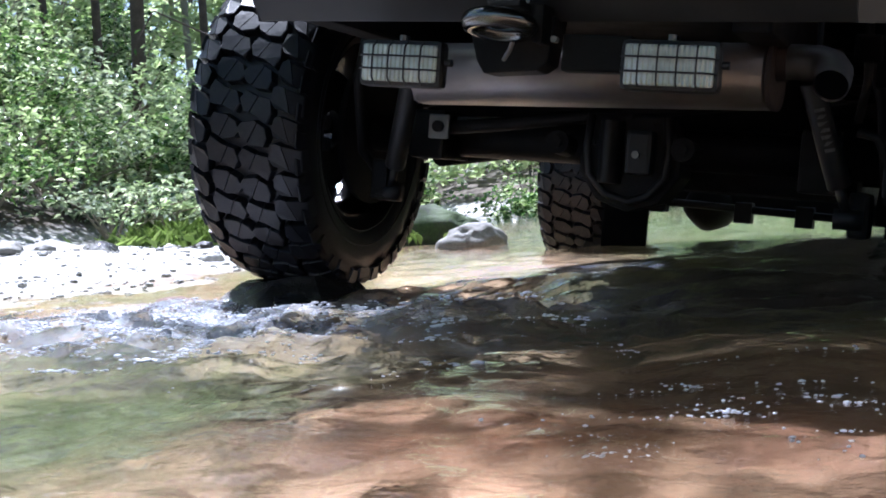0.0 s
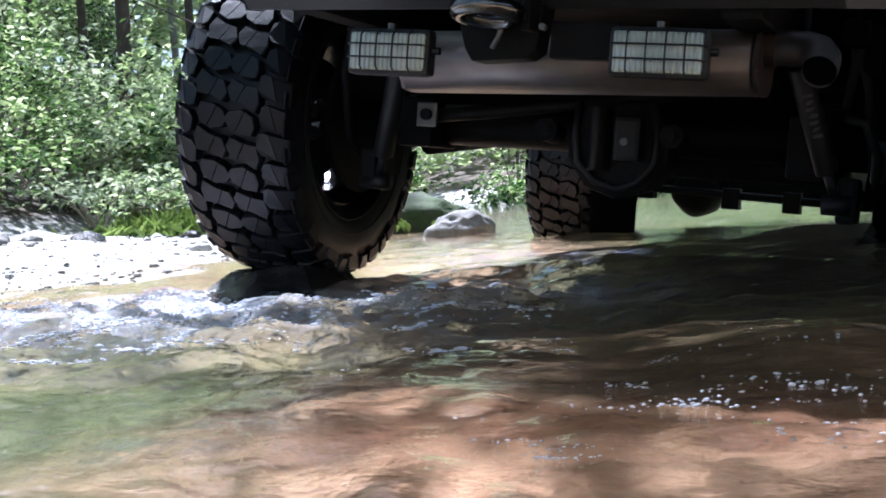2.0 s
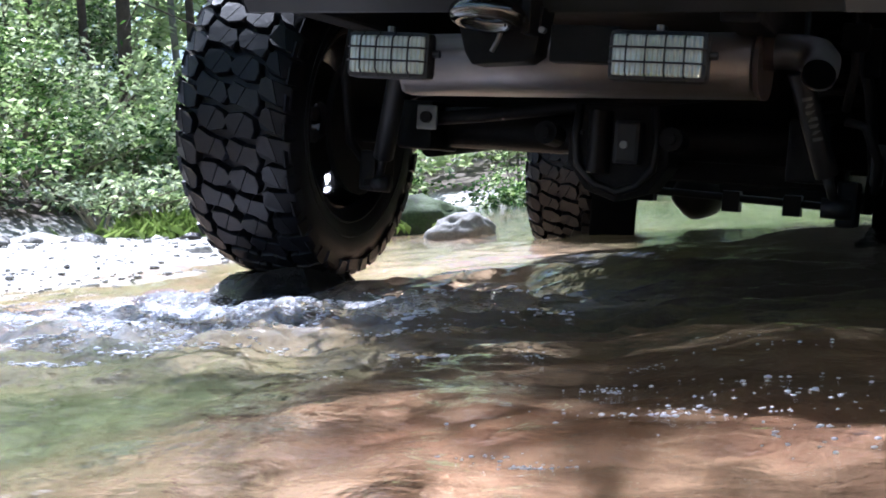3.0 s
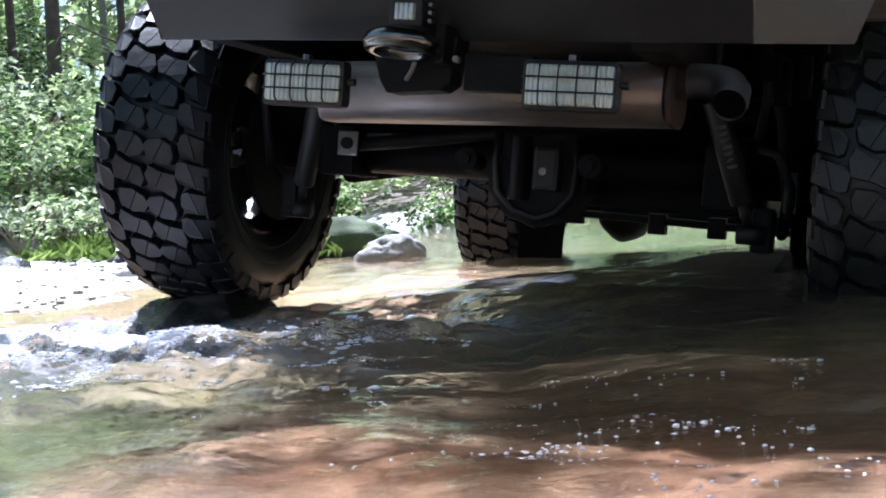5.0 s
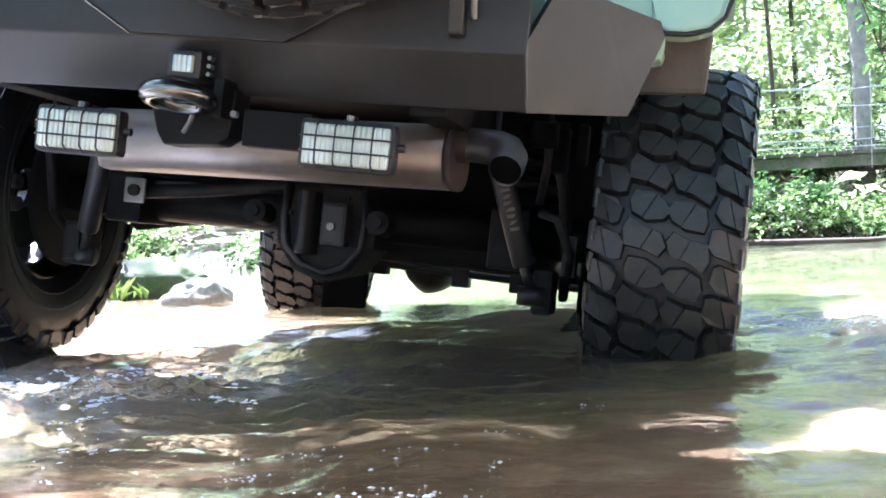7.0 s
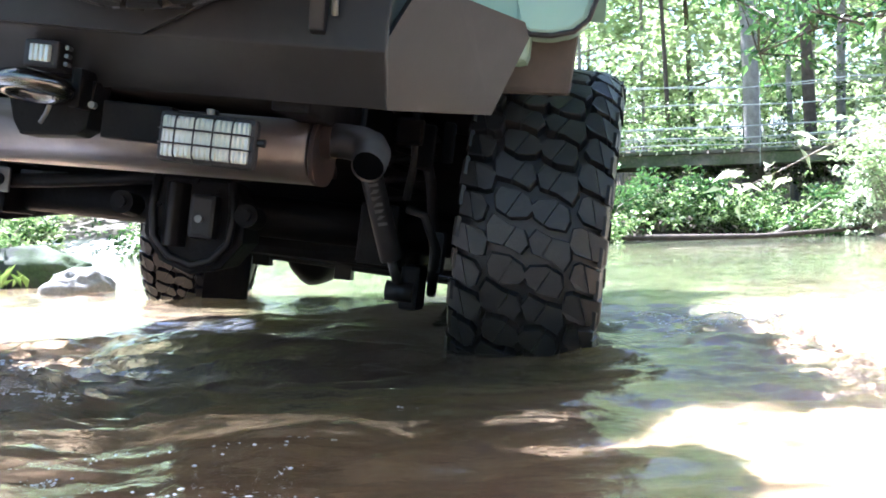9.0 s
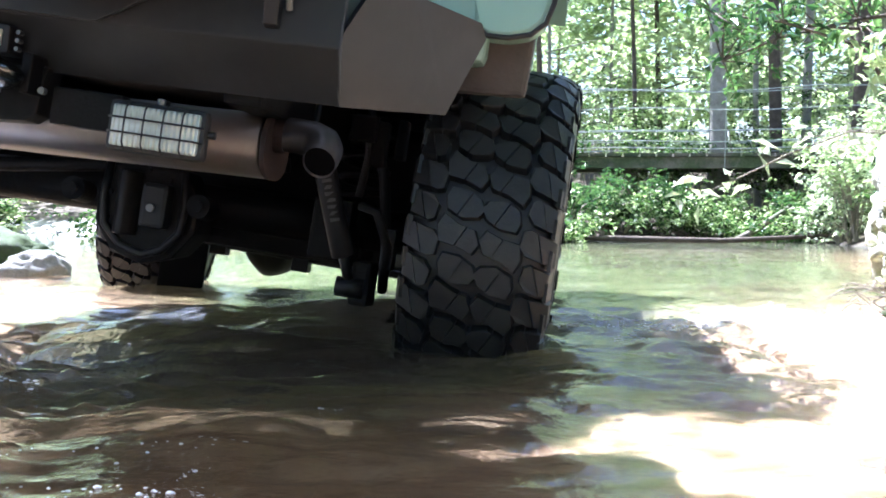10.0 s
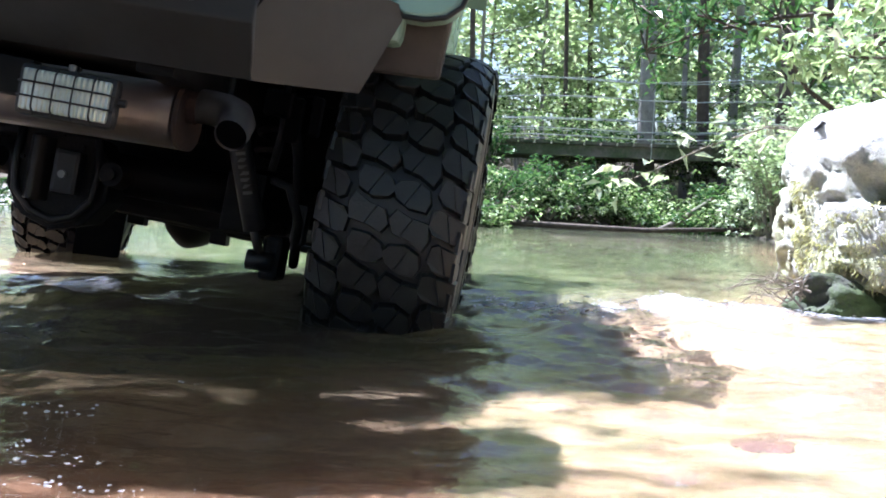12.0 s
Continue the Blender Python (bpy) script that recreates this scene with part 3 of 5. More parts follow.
def tyre_mesh():
    """A mud-terrain tyre about the x axis: carcass, interlocking lugs with sipes, shoulder blocks and rim guard."""
    bm = bmesh.new()
    prof = [(-0.105, 0.225), (-0.128, 0.235), (-0.150, 0.285), (-0.155, 0.325), (-0.148, 0.365), (-0.132, 0.384), (-0.10, 0.390), (0, 0.392),
            (0.10, 0.390), (0.132, 0.384), (0.148, 0.365), (0.155, 0.325), (0.150, 0.285), (0.128, 0.235), (0.105, 0.225)]
    lathe(bm, prof, 72)
    for f in bm.faces:
        f.smooth = True
    pitches = 38
    p = math.tau * TYRE_R / pitches
    slope = 0.30                # every row of lugs leans the same way

    def top(v):
        return TYRE_R - 0.004 - max(0.0, abs(v) - 0.095) ** 2 * 7.0

    def lug(poly, cu, cv):
        if len(poly) < 3:
            return
        rings = []
        for inset, dr in ((1.05, -0.030), (1.0, -0.004), (0.945, 0.0)):
            ring = []
            for u, v in poly:
                uu, vv = cu + (u - cu) * inset, cv + (v - cv) * inset
                r, a = top(v) + dr, (uu + slope * vv) / TYRE_R
                ring.append(bm.verts.new((vv, r * math.cos(a), r * math.sin(a))))
            rings.append(ring)
        bm.faces.new(rings[-1])
        n = len(poly)
        for low, high in zip(rings, rings[1:]):
            for i in range(n):
                bm.faces.new((low[i], low[(i + 1) % n], high[(i + 1) % n], high[i]))

    shoulder = [(0.0, -0.158), (-0.02 * p, -0.100), (0.10 * p, -0.086), (0.62 * p, -0.081), (0.82 * p, -0.094), (0.80 * p, -0.158)]
    shoulder_b = [(0.04 * p, -0.150), (0.0, -0.108), (0.14 * p, -0.096), (0.60 * p, -0.090), (0.82 * p, -0.104), (0.80 * p, -0.150)]
    centre = [(0.0, -0.074), (-0.10 * p, -0.042), (0.12 * p, -0.008), (0.40 * p, 0.005), (0.70 * p, -0.006), (0.82 * p, -0.036), (0.70 * p, -0.072), (0.36 * p, -0.080)]
    centre_b = [(-0.04 * p, -0.084), (0.04 * p, -0.044), (-0.02 * p, -0.012), (0.36 * p, 0.002), (0.74 * p, -0.010), (0.72 * p, -0.044), (0.86 * p, -0.078), (0.44 * p, -0.090)]
    squash = p / 0.118
    for k in range(pitches):
        for side in (-1, 1):
            shift = k * p + (0.5 * p if side > 0 else 0.0)
            for base, sipe, slide in ((shoulder if k % 2 else shoulder_b, (0.30, 1.0, -0.116), 0.42 * p), (centre if k % 2 else centre_b, (-0.45, 1.0, -0.050), 0.0)):
                a, b, c = sipe
                bu, bv_ = sum(q[0] for q in base) / len(base), sum(q[1] for q in base) / len(base)
                for sgn in (1, -1):
                    piece = clip_poly(base, a * sgn, b * sgn, c * sgn + 0.0012)
                    piece = [((u + slide) * side + shift + (p * 0.62 if side > 0 else 0), v * -side) for u, v in piece]
                    lug(piece, (bu + slide) * side + shift + (p * 0.62 if side > 0 else 0), bv_ * -side)
            for u0, u1, r1 in ((0.012 * squash, 0.085 * squash, 0.360 if k % 2 else 0.372),):
                xs = 0.1525 * side
                vs = []
                for x, r, u in ((xs * 0.96, r1, u0 + 0.004), (xs * 0.96, r1, u1 - 0.004), (xs * 0.93, 0.396, u1), (xs * 0.93, 0.396, u0),
                                (xs * 1.035, r1 + 0.006, u0 + 0.005), (xs * 1.035, r1 + 0.006, u1 - 0.005), (xs * 0.985, 0.400, u1), (xs * 0.985, 0.400, u0)):
                    a = ((u + 0.42 * p) * side + shift + (p * 0.62 if side > 0 else 0) - slope * x) / TYRE_R
                    vs.append(bm.verts.new((-x, r * math.cos(a), r * math.sin(a))))
                for q in ((4, 5, 6, 7), (0, 1, 5, 4), (1, 2, 6, 5), (2, 3, 7, 6), (3, 0, 4, 7)):
                    bm.faces.new([vs[i] for i in q])
    for ring_x in (-0.1515, 0.1515):
        for r0 in (0.30, 0.262):
            pts = []
            for k in range(60):
                a = k * math.tau / 60
                pts.append((ring_x * (1.0 if r0 > 0.28 else 0.93), r0 * math.cos(a), r0 * math.sin(a)))
            tube(bm, pts + [pts[0]], 0.003, 5, False)
    bmesh.ops.recalc_face_normals(bm, faces=bm.faces)
    me = bpy.data.meshes.new("tyre")
    bm.to_mesh(me)
    bm.free()
    return me


TYRE_MESH = tyre_mesh()
TYRE_MESH.materials.append(RUBBER)
TYRE_DUSTY_LIT = TYRE_MESH.copy()
TYRE_DUSTY_LIT.materials.clear()
TYRE_DUSTY_LIT.materials.append(RUBBER_DUSTY_LIT)


def rim_bmesh(out):
    """Barrel, eight split spokes on the outer side (out: -1 or 1 along x) and lips."""
    bm = bmesh.new()
    lathe(bm, [(-0.115, 0.232), (-0.118, 0.222), (-0.10, 0.212), (-0.06, 0.190), (0.06, 0.190), (0.10, 0.212), (0.118, 0.222), (0.115, 0.232),
               (0.10, 0.228), (0.06, 0.202), (-0.06, 0.202), (-0.10, 0.228)], 56)
    return bm


def wheel(name, place, out, tyre_mesh_, spin=0.0, brake=True):
    """A wheel with its tyre and, on an axle, the brake behind it."""
    w = part(name, rim_bmesh(out), WHEEL_BLACK, suv, "satin black spoked rim with a mud tyre", m=pose(*place, spin, 0, 0))
    t = new("tyre", tyre_mesh_)
    t.parent = w
    t["label"] = "black mud-terrain tyre with deep chunky lugs"
    for k in range(8):
        bm = bmesh.new()
        x = 0.055 * out
        box(bm, x - 0.014, x + 0.014, -0.026, 0.026, 0.06, 0.196, 0.006, Matrix.Rotation(k * math.tau / 8, 4, "X"))
        part("spoke", bm, WHEEL_BLACK, w)
    bm = bmesh.new()
    cyl(bm, (0.03 * out, 0, 0), (0.075 * out, 0, 0), 0.075, 0.068, 28, 0.005)
    part("hub", bm, WHEEL_BLACK, w)
    if brake:
        bm = bmesh.new()
        x = -0.02 * out
        lathe(bm, [(x - 0.012, 0.05), (x - 0.012, 0.155), (x + 0.012, 0.155), (x + 0.012, 0.05)], 40)
        part("brake_disc", bm, SHOCK, w, "dull steel brake disc")
        bm = bmesh.new()
        box(bm, x - 0.045, x + 0.045, -0.165, -0.10, -0.05, 0.06, 0.01)
        box(bm, x - 0.05, x - 0.03, -0.15, -0.12, -0.03, 0.045, 0.004)
        cyl(bm, (x - 0.07 * out, -0.13, 0.03), (x + 0.03 * out, -0.13, 0.03), 0.018, seg=14)
        cyl(bm, (x - 0.07 * out, -0.13, -0.025), (x + 0.03 * out, -0.13, -0.025), 0.018, seg=14)
        part("brake_caliper", bm, ZINC, w, "greasy brake caliper")
    for k in range(5):
        a = k * math.tau / 5
        bm = bmesh.new()
        c = (0.08 * out, 0.05 * math.cos(a), 0.05 * math.sin(a))
        cyl(bm, (0.06 * out, c[1], c[2]), c, 0.010, 0.009, 6)
        part("lug_nut", bm, CHROME, w)
    return w


REAR_L, REAR_R = Vector((-0.835, -0.03, 0.150)), Vector((0.830, -0.03, 0.155))
FRONT_L, FRONT_R = Vector((-0.765, 2.44, 0.10)), Vector((0.79, 2.44, 0.09))
wheel("wheel", REAR_L, -1, TYRE_MESH, 8)
wheel("wheel", REAR_R, 1, TYRE_DUSTY_LIT, 51)
wheel("wheel", FRONT_L, -1, TYRE_MESH, 20)
# near-black disc added to cover the front wheel's bright inner side
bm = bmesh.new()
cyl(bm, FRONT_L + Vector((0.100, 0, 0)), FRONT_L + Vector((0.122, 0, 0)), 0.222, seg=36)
part("brake_shield", bm, SHADE_BLACK, suv, "black brake dust shield")
wheel("wheel", FRONT_R, 1, TYRE_DUSTY_LIT, 33)

# rear bumper: lower face, upper face, two angled ends; it hangs a little lower on the left
BL, BR = CX - 0.564, CX + 0.564
SAG = 0.0215


def sag(bm):
    for v in bm.verts:
        v.co.z += SAG * (v.co.x - BR)
    return bm


bm = bmesh.new()
prism(bm, [(BL, -0.872, 0.349), (BL, -0.955, 0.435), (BL, -0.945, 0.66), (BL, -0.80, 0.67), (BL, -0.80, 0.38)], (BR - BL, 0, 0), 0.004)
bumper = part("rear_bumper", sag(bm), POWDER, suv, "black powder-coated folded steel bumper")
for s in (1, -1):
    X = lambda v: CX + s * v
    outer = [(X(0.563), -0.876, 0.349), (X(0.554), -0.950, 0.437), (X(0.589), -0.917, 0.527), (X(0.624), -0.882, 0.607), (X(0.645), -0.826, 0.585), (X(0.666), -0.768, 0.568), (X(0.754), -0.578, 0.570), (X(0.763), -0.545, 0.545), (X(0.710), -0.580, 0.387)]
    inner = [(x - s * 0.010, y + 0.010, z + 0.001) for x, y, z in outer]
    bm = bmesh.new()
    a, b = [bm.verts.new(p) for p in outer], [bm.verts.new(p) for p in inner]
    bm.faces.new(a)
    bm.faces.new(b[::-1])
    for i in range(9):
        bm.faces.new((a[i], b[i], b[(i + 1) % 9], a[(i + 1) % 9]))
    bmesh.ops.bevel(bm, geom=[e for e in bm.edges if len(e.link_faces) == 2 and e.calc_face_angle(0) > 0.5], offset=0.002, segments=2, affect="EDGES")
    part("bumper_end", sag(bm), POWDER, bumper, "angled bumper end plate")
    bm = bmesh.new()
    prism(bm, [(X(0.435), -0.945, 0.455), (X(0.435), -0.975, 0.46), (X(0.435), -0.99, 0.52), (X(0.435), -0.975, 0.57), (X(0.435), -0.94, 0.60)], (0.026 * s, 0, 0), 0.004)
    tab = part("shackle_tab", sag(bm), PLASTIC, bumper)
    bm = bmesh.new()
    tube(bm, [(X(0.475), -0.955 - 0.02 * math.sin(k), 0.53 + 0.045 * math.cos(k)) for k in np.linspace(0.4, 2.7, 9)], 0.006, 8)
    part("shackle_pin", sag(bm), ZINC, tab)

# gusset plate of the spare wheel carrier
bm = bmesh.new()
prism(bm, [(-0.094, -0.962, 0.424), (0.185, -0.962, 0.424), (0.36, -0.958, 0.53), (0.44, -0.955, 0.62), (-0.44, -0.955, 0.62)], (0, -0.012, 0), 0.002)
plate = part("carrier_plate", bm, POWDER, bumper, "dark gusset plate of the spare wheel carrier")
# thin bright tube added for the sky's highlight along the plate's edge
bm = bmesh.new()
tube(bm, [(-0.094, -0.976, 0.422), (-0.25, -0.974, 0.511), (-0.44, -0.969, 0.62)], 0.0022, 6)
part("edge_highlight", bm, CHROME, plate, "bright tube standing in for the edge's sky highlight")
spare = wheel("spare_wheel", Vector((0.17, -1.13, 0.868)), -1, TYRE_DUSTY_LIT, 15, False)
spare.matrix_basis = pose(0.17, -1.13, 0.868, 0, 0, 90)

# lamps under the bumper
def fog_lamp(x0, x1, z0, z1, y):
    bm = bmesh.new()
    box(bm, x0 - 0.007, x1 + 0.007, y, y + 0.040, z0 - 0.007, z1 + 0.007, 0.012)
    lamp = part("work_lamp", bm, PLASTIC, suv, "rectangular lamp in a black housing behind a wire guard")
    bm = bmesh.new()
    box(bm, x0 + 0.002, x1 - 0.002, y - 0.006, y + 0.01, z0 + 0.002, z1 - 0.002, 0.005)
    part("lens", bm, LENS, lamp, "fluted clear lamp lens over a mirror reflector")
    for k in range(1, 5):
        x = x0 + (x1 - x0) * (k - 0.12 + 0.0) / 4.75
        bm = bmesh.new()
        tube(bm, [(x, y - 0.001, z0 - 0.004), (x, y - 0.016, z0 + 0.008), (x, y - 0.018, (z0 + z1) / 2), (x, y - 0.016, z1 - 0.008), (x, y - 0.001, z1 + 0.004)], 0.0018, 6)
        part("guard_bar", bm, PLASTIC, lamp)
    for k in range(1, 3):
        z = z0 + (z1 - z0) * k / 3
        bm = bmesh.new()
        tube(bm, [(x0 - 0.004, y - 0.001, z), (x0 + 0.008, y - 0.016, z), (x1 - 0.008, y - 0.016, z), (x1 + 0.004, y - 0.001, z)], 0.0018, 6)
        part("guard_bar", bm, PLASTIC, lamp)
    xm = (x0 + x1) / 2
    bm = bmesh.new()
    box(bm, xm - 0.009, xm + 0.009, y + 0.020, y + 0.034, z1 + 0.002, z1 + 0.016, 0.002)
    part("bracket", bm, BLACK_STEEL, lamp)
    bm = bmesh.new()
    cyl(bm, (xm, y + 0.012, z1 + 0.006), (xm, y + 0.012, z1 + 0.016), 0.007, seg=6)
    part("bolt", bm, ZINC, lamp)
    bm = bmesh.new()
    cyl(bm, (x1 + 0.006, y + 0.02, (z0 + z1) / 2 + 0.005), (x1 + 0.02, y + 0.02, (z0 + z1) / 2 + 0.005), 0.007, seg=10)
    part("adjuster", bm, PLASTIC, lamp)
    return lamp


fog_lamp(-0.276, -0.125, 0.214, 0.286, -0.925)
fog_lamp(0.221, 0.378, 0.226, 0.300, -0.93)

# small square lamp in the bumper's middle
bm = bmesh.new()
box(bm, -0.022, 0.040, -0.968, -0.90, 0.352, 0.400, 0.006)
cube_lamp = part("reversing_lamp", bm, PLASTIC, suv, "small square lamp in a black housing")
bm = bmesh.new()
box(bm, -0.010, 0.028, -0.973, -0.958, 0.362, 0.391, 0.003)
part("lens", bm, LENS, cube_lamp, "clear square lens")
for k in range(3):
    bm = bmesh.new()
    cyl(bm, (0.052, -0.945, 0.362 + 0.014 * k), (0.052, -0.962, 0.362 + 0.014 * k), 0.004, seg=8)
    part("screw", bm, ZINC, cube_lamp)

# hitch with its tow ring
bm = bmesh.new()
prism(bm, [(-0.085, -0.90, 0.345), (0.085, -0.90, 0.345), (0.075, -0.90, 0.262), (0.055, -0.90, 0.248), (-0.045, -0.90, 0.240), (-0.060, -0.90, 0.262)], (0, 0.07, 0), 0.004)
hitch = part("tow_hitch", bm, BLACK_STEEL, suv, "black steel hitch bracket")
bm = bmesh.new()
R0, R1 = 0.051, 0.017
for i in range(36):
    for j in range(14):
        a, b = i * math.tau / 36, j * math.tau / 14
        bm.verts.new(((R0 + R1 * math.cos(b)) * math.cos(a), (R0 + R1 * math.cos(b)) * math.sin(a), R1 * math.sin(b)))
bm.verts.ensure_lookup_table()
for i in range(36):
    for j in range(14):
        bm.faces.new([bm.verts[q] for q in (i * 14 + j, (i + 1) % 36 * 14 + j, (i + 1) % 36 * 14 + (j + 1) % 14, i * 14 + (j + 1) % 14)])
part("tow_ring", bm, CHROME, hitch, "shiny steel tow ring", True, pose(0.012, -0.985, 0.317, -9, 0, 0))
bm = bmesh.new()
tube(bm, [(0.022, -0.935, 0.300), (0.014, -0.93, 0.280), (0.002, -0.925, 0.262)], 0.0045, 8)
part("hitch_pin", bm, ZINC, hitch)
bm = bmesh.new()
box(bm, 0.060, 0.078, -0.95, -0.88, 0.292, 0.36, 0.004)
part("socket_bracket", bm, BLACK_STEEL, hitch)
bm = bmesh.new()
cyl(bm, (0.098, -0.93, 0.300), (0.098, -0.945, 0.300), 0.006, seg=10)
part("bolt", bm, ZINC, hitch)
bm = bmesh.new()
box(bm, 0.10, 0.225, -0.90, -0.86, 0.250, 0.315, 0.004)
part("cross_plate", bm, BLACK_STEEL, hitch)

# exhaust
bm = bmesh.new()
ring = []
for k in range(28):
    a = k * math.tau / 28
    ring.append((-0.285, -0.61 + 0.100 * math.copysign(abs(math.cos(a)) ** 0.8, math.cos(a)), 0.258 + 0.062 * math.copysign(abs(math.sin(a)) ** 0.8, math.sin(a))))
prism(bm, ring, (0.715, 0, 0.022), 0.0)
bmesh.ops.bevel(bm, geom=[e for e in bm.edges if any(len(f.verts) > 4 for f in e.link_faces)], offset=0.012, segments=3, affect="EDGES")
muffler = part("muffler", bm, MUFFLER, suv, "dusty bare-metal muffler", True)
bm = bmesh.new()
prism(bm, [(0.424, y, z + 0.022) for x, y, z in ring], (0.009, 0, 0), 0.0)
bmesh.ops.scale(bm, vec=(1, 1.015, 1.02), space=Matrix.Translation((0, 0.61, -0.280)), verts=bm.verts)
part("end_seam", bm, RUST, muffler, "rusty rolled seam")
bm = bmesh.new()
tube(bm, [(0.42, -0.63, 0.306), (0.475, -0.635, 0.307), (0.508, -0.642, 0.304), (0.530, -0.658, 0.297), (0.541, -0.682, 0.285), (0.543, -0.712, 0.268), (0.542, -0.730, 0.257)], [0.033, 0.033, 0.034, 0.034, 0.033, 0.032, 0.031], 24, False)
bmesh.ops.solidify(bm, geom=bm.faces[:], thickness=0.003)
part("tailpipe", bm, MUFFLER, muffler, "bent steel tailpipe with a black mouth", True)
bm = bmesh.new()
tube(bm, [(0.432, -0.63, 0.306), (0.452, -0.63, 0.306)], 0.0365, 24)
part("pipe_clamp", bm, RUST, muffler, "rusty clamp on the tailpipe")
# black disc just inside the mouth, painted in for the pipe's inner dark
bm = bmesh.new()
cyl(bm, (0.5422, -0.724, 0.2608), (0.5421, -0.726, 0.2595), 0.0290, seg=24)
part("shade_black", bm, SHADE_BLACK, muffler, "black disc standing in for the pipe's dark inside")
bm = bmesh.new()
tube(bm, [(0.50, -0.645, 0.31), (0.505, -0.63, 0.34), (0.50, -0.60, 0.40)], 0.006, 8)
part("hanger", bm, BLACK_STEEL, muffler)
bm = bmesh.new()
tube(bm, [(-0.28, -0.61, 0.262), (-0.34, -0.58, 0.27), (-0.37, -0.45, 0.30), (-0.36, 0.0, 0.34), (-0.33, 0.7, 0.32), (-0.30, 1.2, 0.28)], 0.030, 12)
part("exhaust_pipe", bm, RUST, muffler, "", True)

# rear axle
bm = bmesh.new()
cyl(bm, REAR_L + Vector((0.10, 0, 0)), REAR_R - Vector((0.10, 0, 0)), 0.050, seg=20)
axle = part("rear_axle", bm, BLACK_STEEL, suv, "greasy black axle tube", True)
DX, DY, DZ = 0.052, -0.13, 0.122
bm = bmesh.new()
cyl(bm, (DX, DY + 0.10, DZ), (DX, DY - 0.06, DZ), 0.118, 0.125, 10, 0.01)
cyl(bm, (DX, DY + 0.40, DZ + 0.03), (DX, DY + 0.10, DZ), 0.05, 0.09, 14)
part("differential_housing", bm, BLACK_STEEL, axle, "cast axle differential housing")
bm = bmesh.new()
outline = [(-0.092, 0.098), (0.088, 0.098), (0.098, 0.02), (0.092, -0.045), (0.055, -0.088), (0.010, -0.104), (-0.045, -0.088), (-0.088, -0.045), (-0.098, 0.02)]
prism(bm, [(DX + x, DY - 0.058, DZ + z) for x, z in outline], (0, -0.020, 0), 0.006)
part("cover_flange", bm, BLACK_STEEL, axle)
bm = bmesh.new()
lip = [(DX + x * 0.97, DY - 0.082, DZ + z * 0.97) for x, z in outline[1:] + outline[:1]]
tube(bm, lip, 0.010, 8)
part("cover_lip", bm, SHOCK, axle, "rounded lower lip of the cover", True)
bm = bmesh.new()
ring = [(-0.068 + 0.060 * q, -0.045 * math.sin(math.pi * q)) for q in (0, 0.2, 0.4, 0.6, 0.8, 1.0)]
prism(bm, [(DX + x, DY - 0.080 + y, DZ - 0.062) for x, y in ring], (0, 0, 0.145), 0.004)
cover = part("differential_cover", bm, SHOCK, axle, "ribbed dark differential cover", True)
bm = bmesh.new()
box(bm, DX + 0.006, DX + 0.066, DY - 0.128, DY - 0.075, DZ - 0.038, DZ + 0.062, 0.010)
part("cover_plate", bm, SHOCK, cover)
bm = bmesh.new()
cyl(bm, (DX + 0.032, DY - 0.125, DZ + 0.006), (DX + 0.032, DY - 0.137, DZ + 0.006), 0.009, seg=14)
part("filler_plug", bm, ZINC, cover)
for k in range(10):
    a = k * math.tau / 10 + 0.3
    bm = bmesh.new()
    cyl(bm, (DX + 0.086 * math.cos(a), DY - 0.074, DZ + 0.092 * math.sin(a)), (DX + 0.086 * math.cos(a), DY - 0.086, DZ + 0.092 * math.sin(a)), 0.006, seg=6)
    part("cover_bolt", bm, BLACK_STEEL, cover)
for x in (-0.111, 0.181):
    bm = bmesh.new()
    cyl(bm, (x, DY - 0.10, DZ + 0.025), (x, DY - 0.02, DZ + 0.02), 0.027, seg=18)
    cyl(bm, (x, DY - 0.112, DZ + 0.025), (x, DY - 0.10, DZ + 0.025), 0.013, seg=12)
    part("bushing", bm, BLACK_STEEL, axle, "round bushing with a bolt")
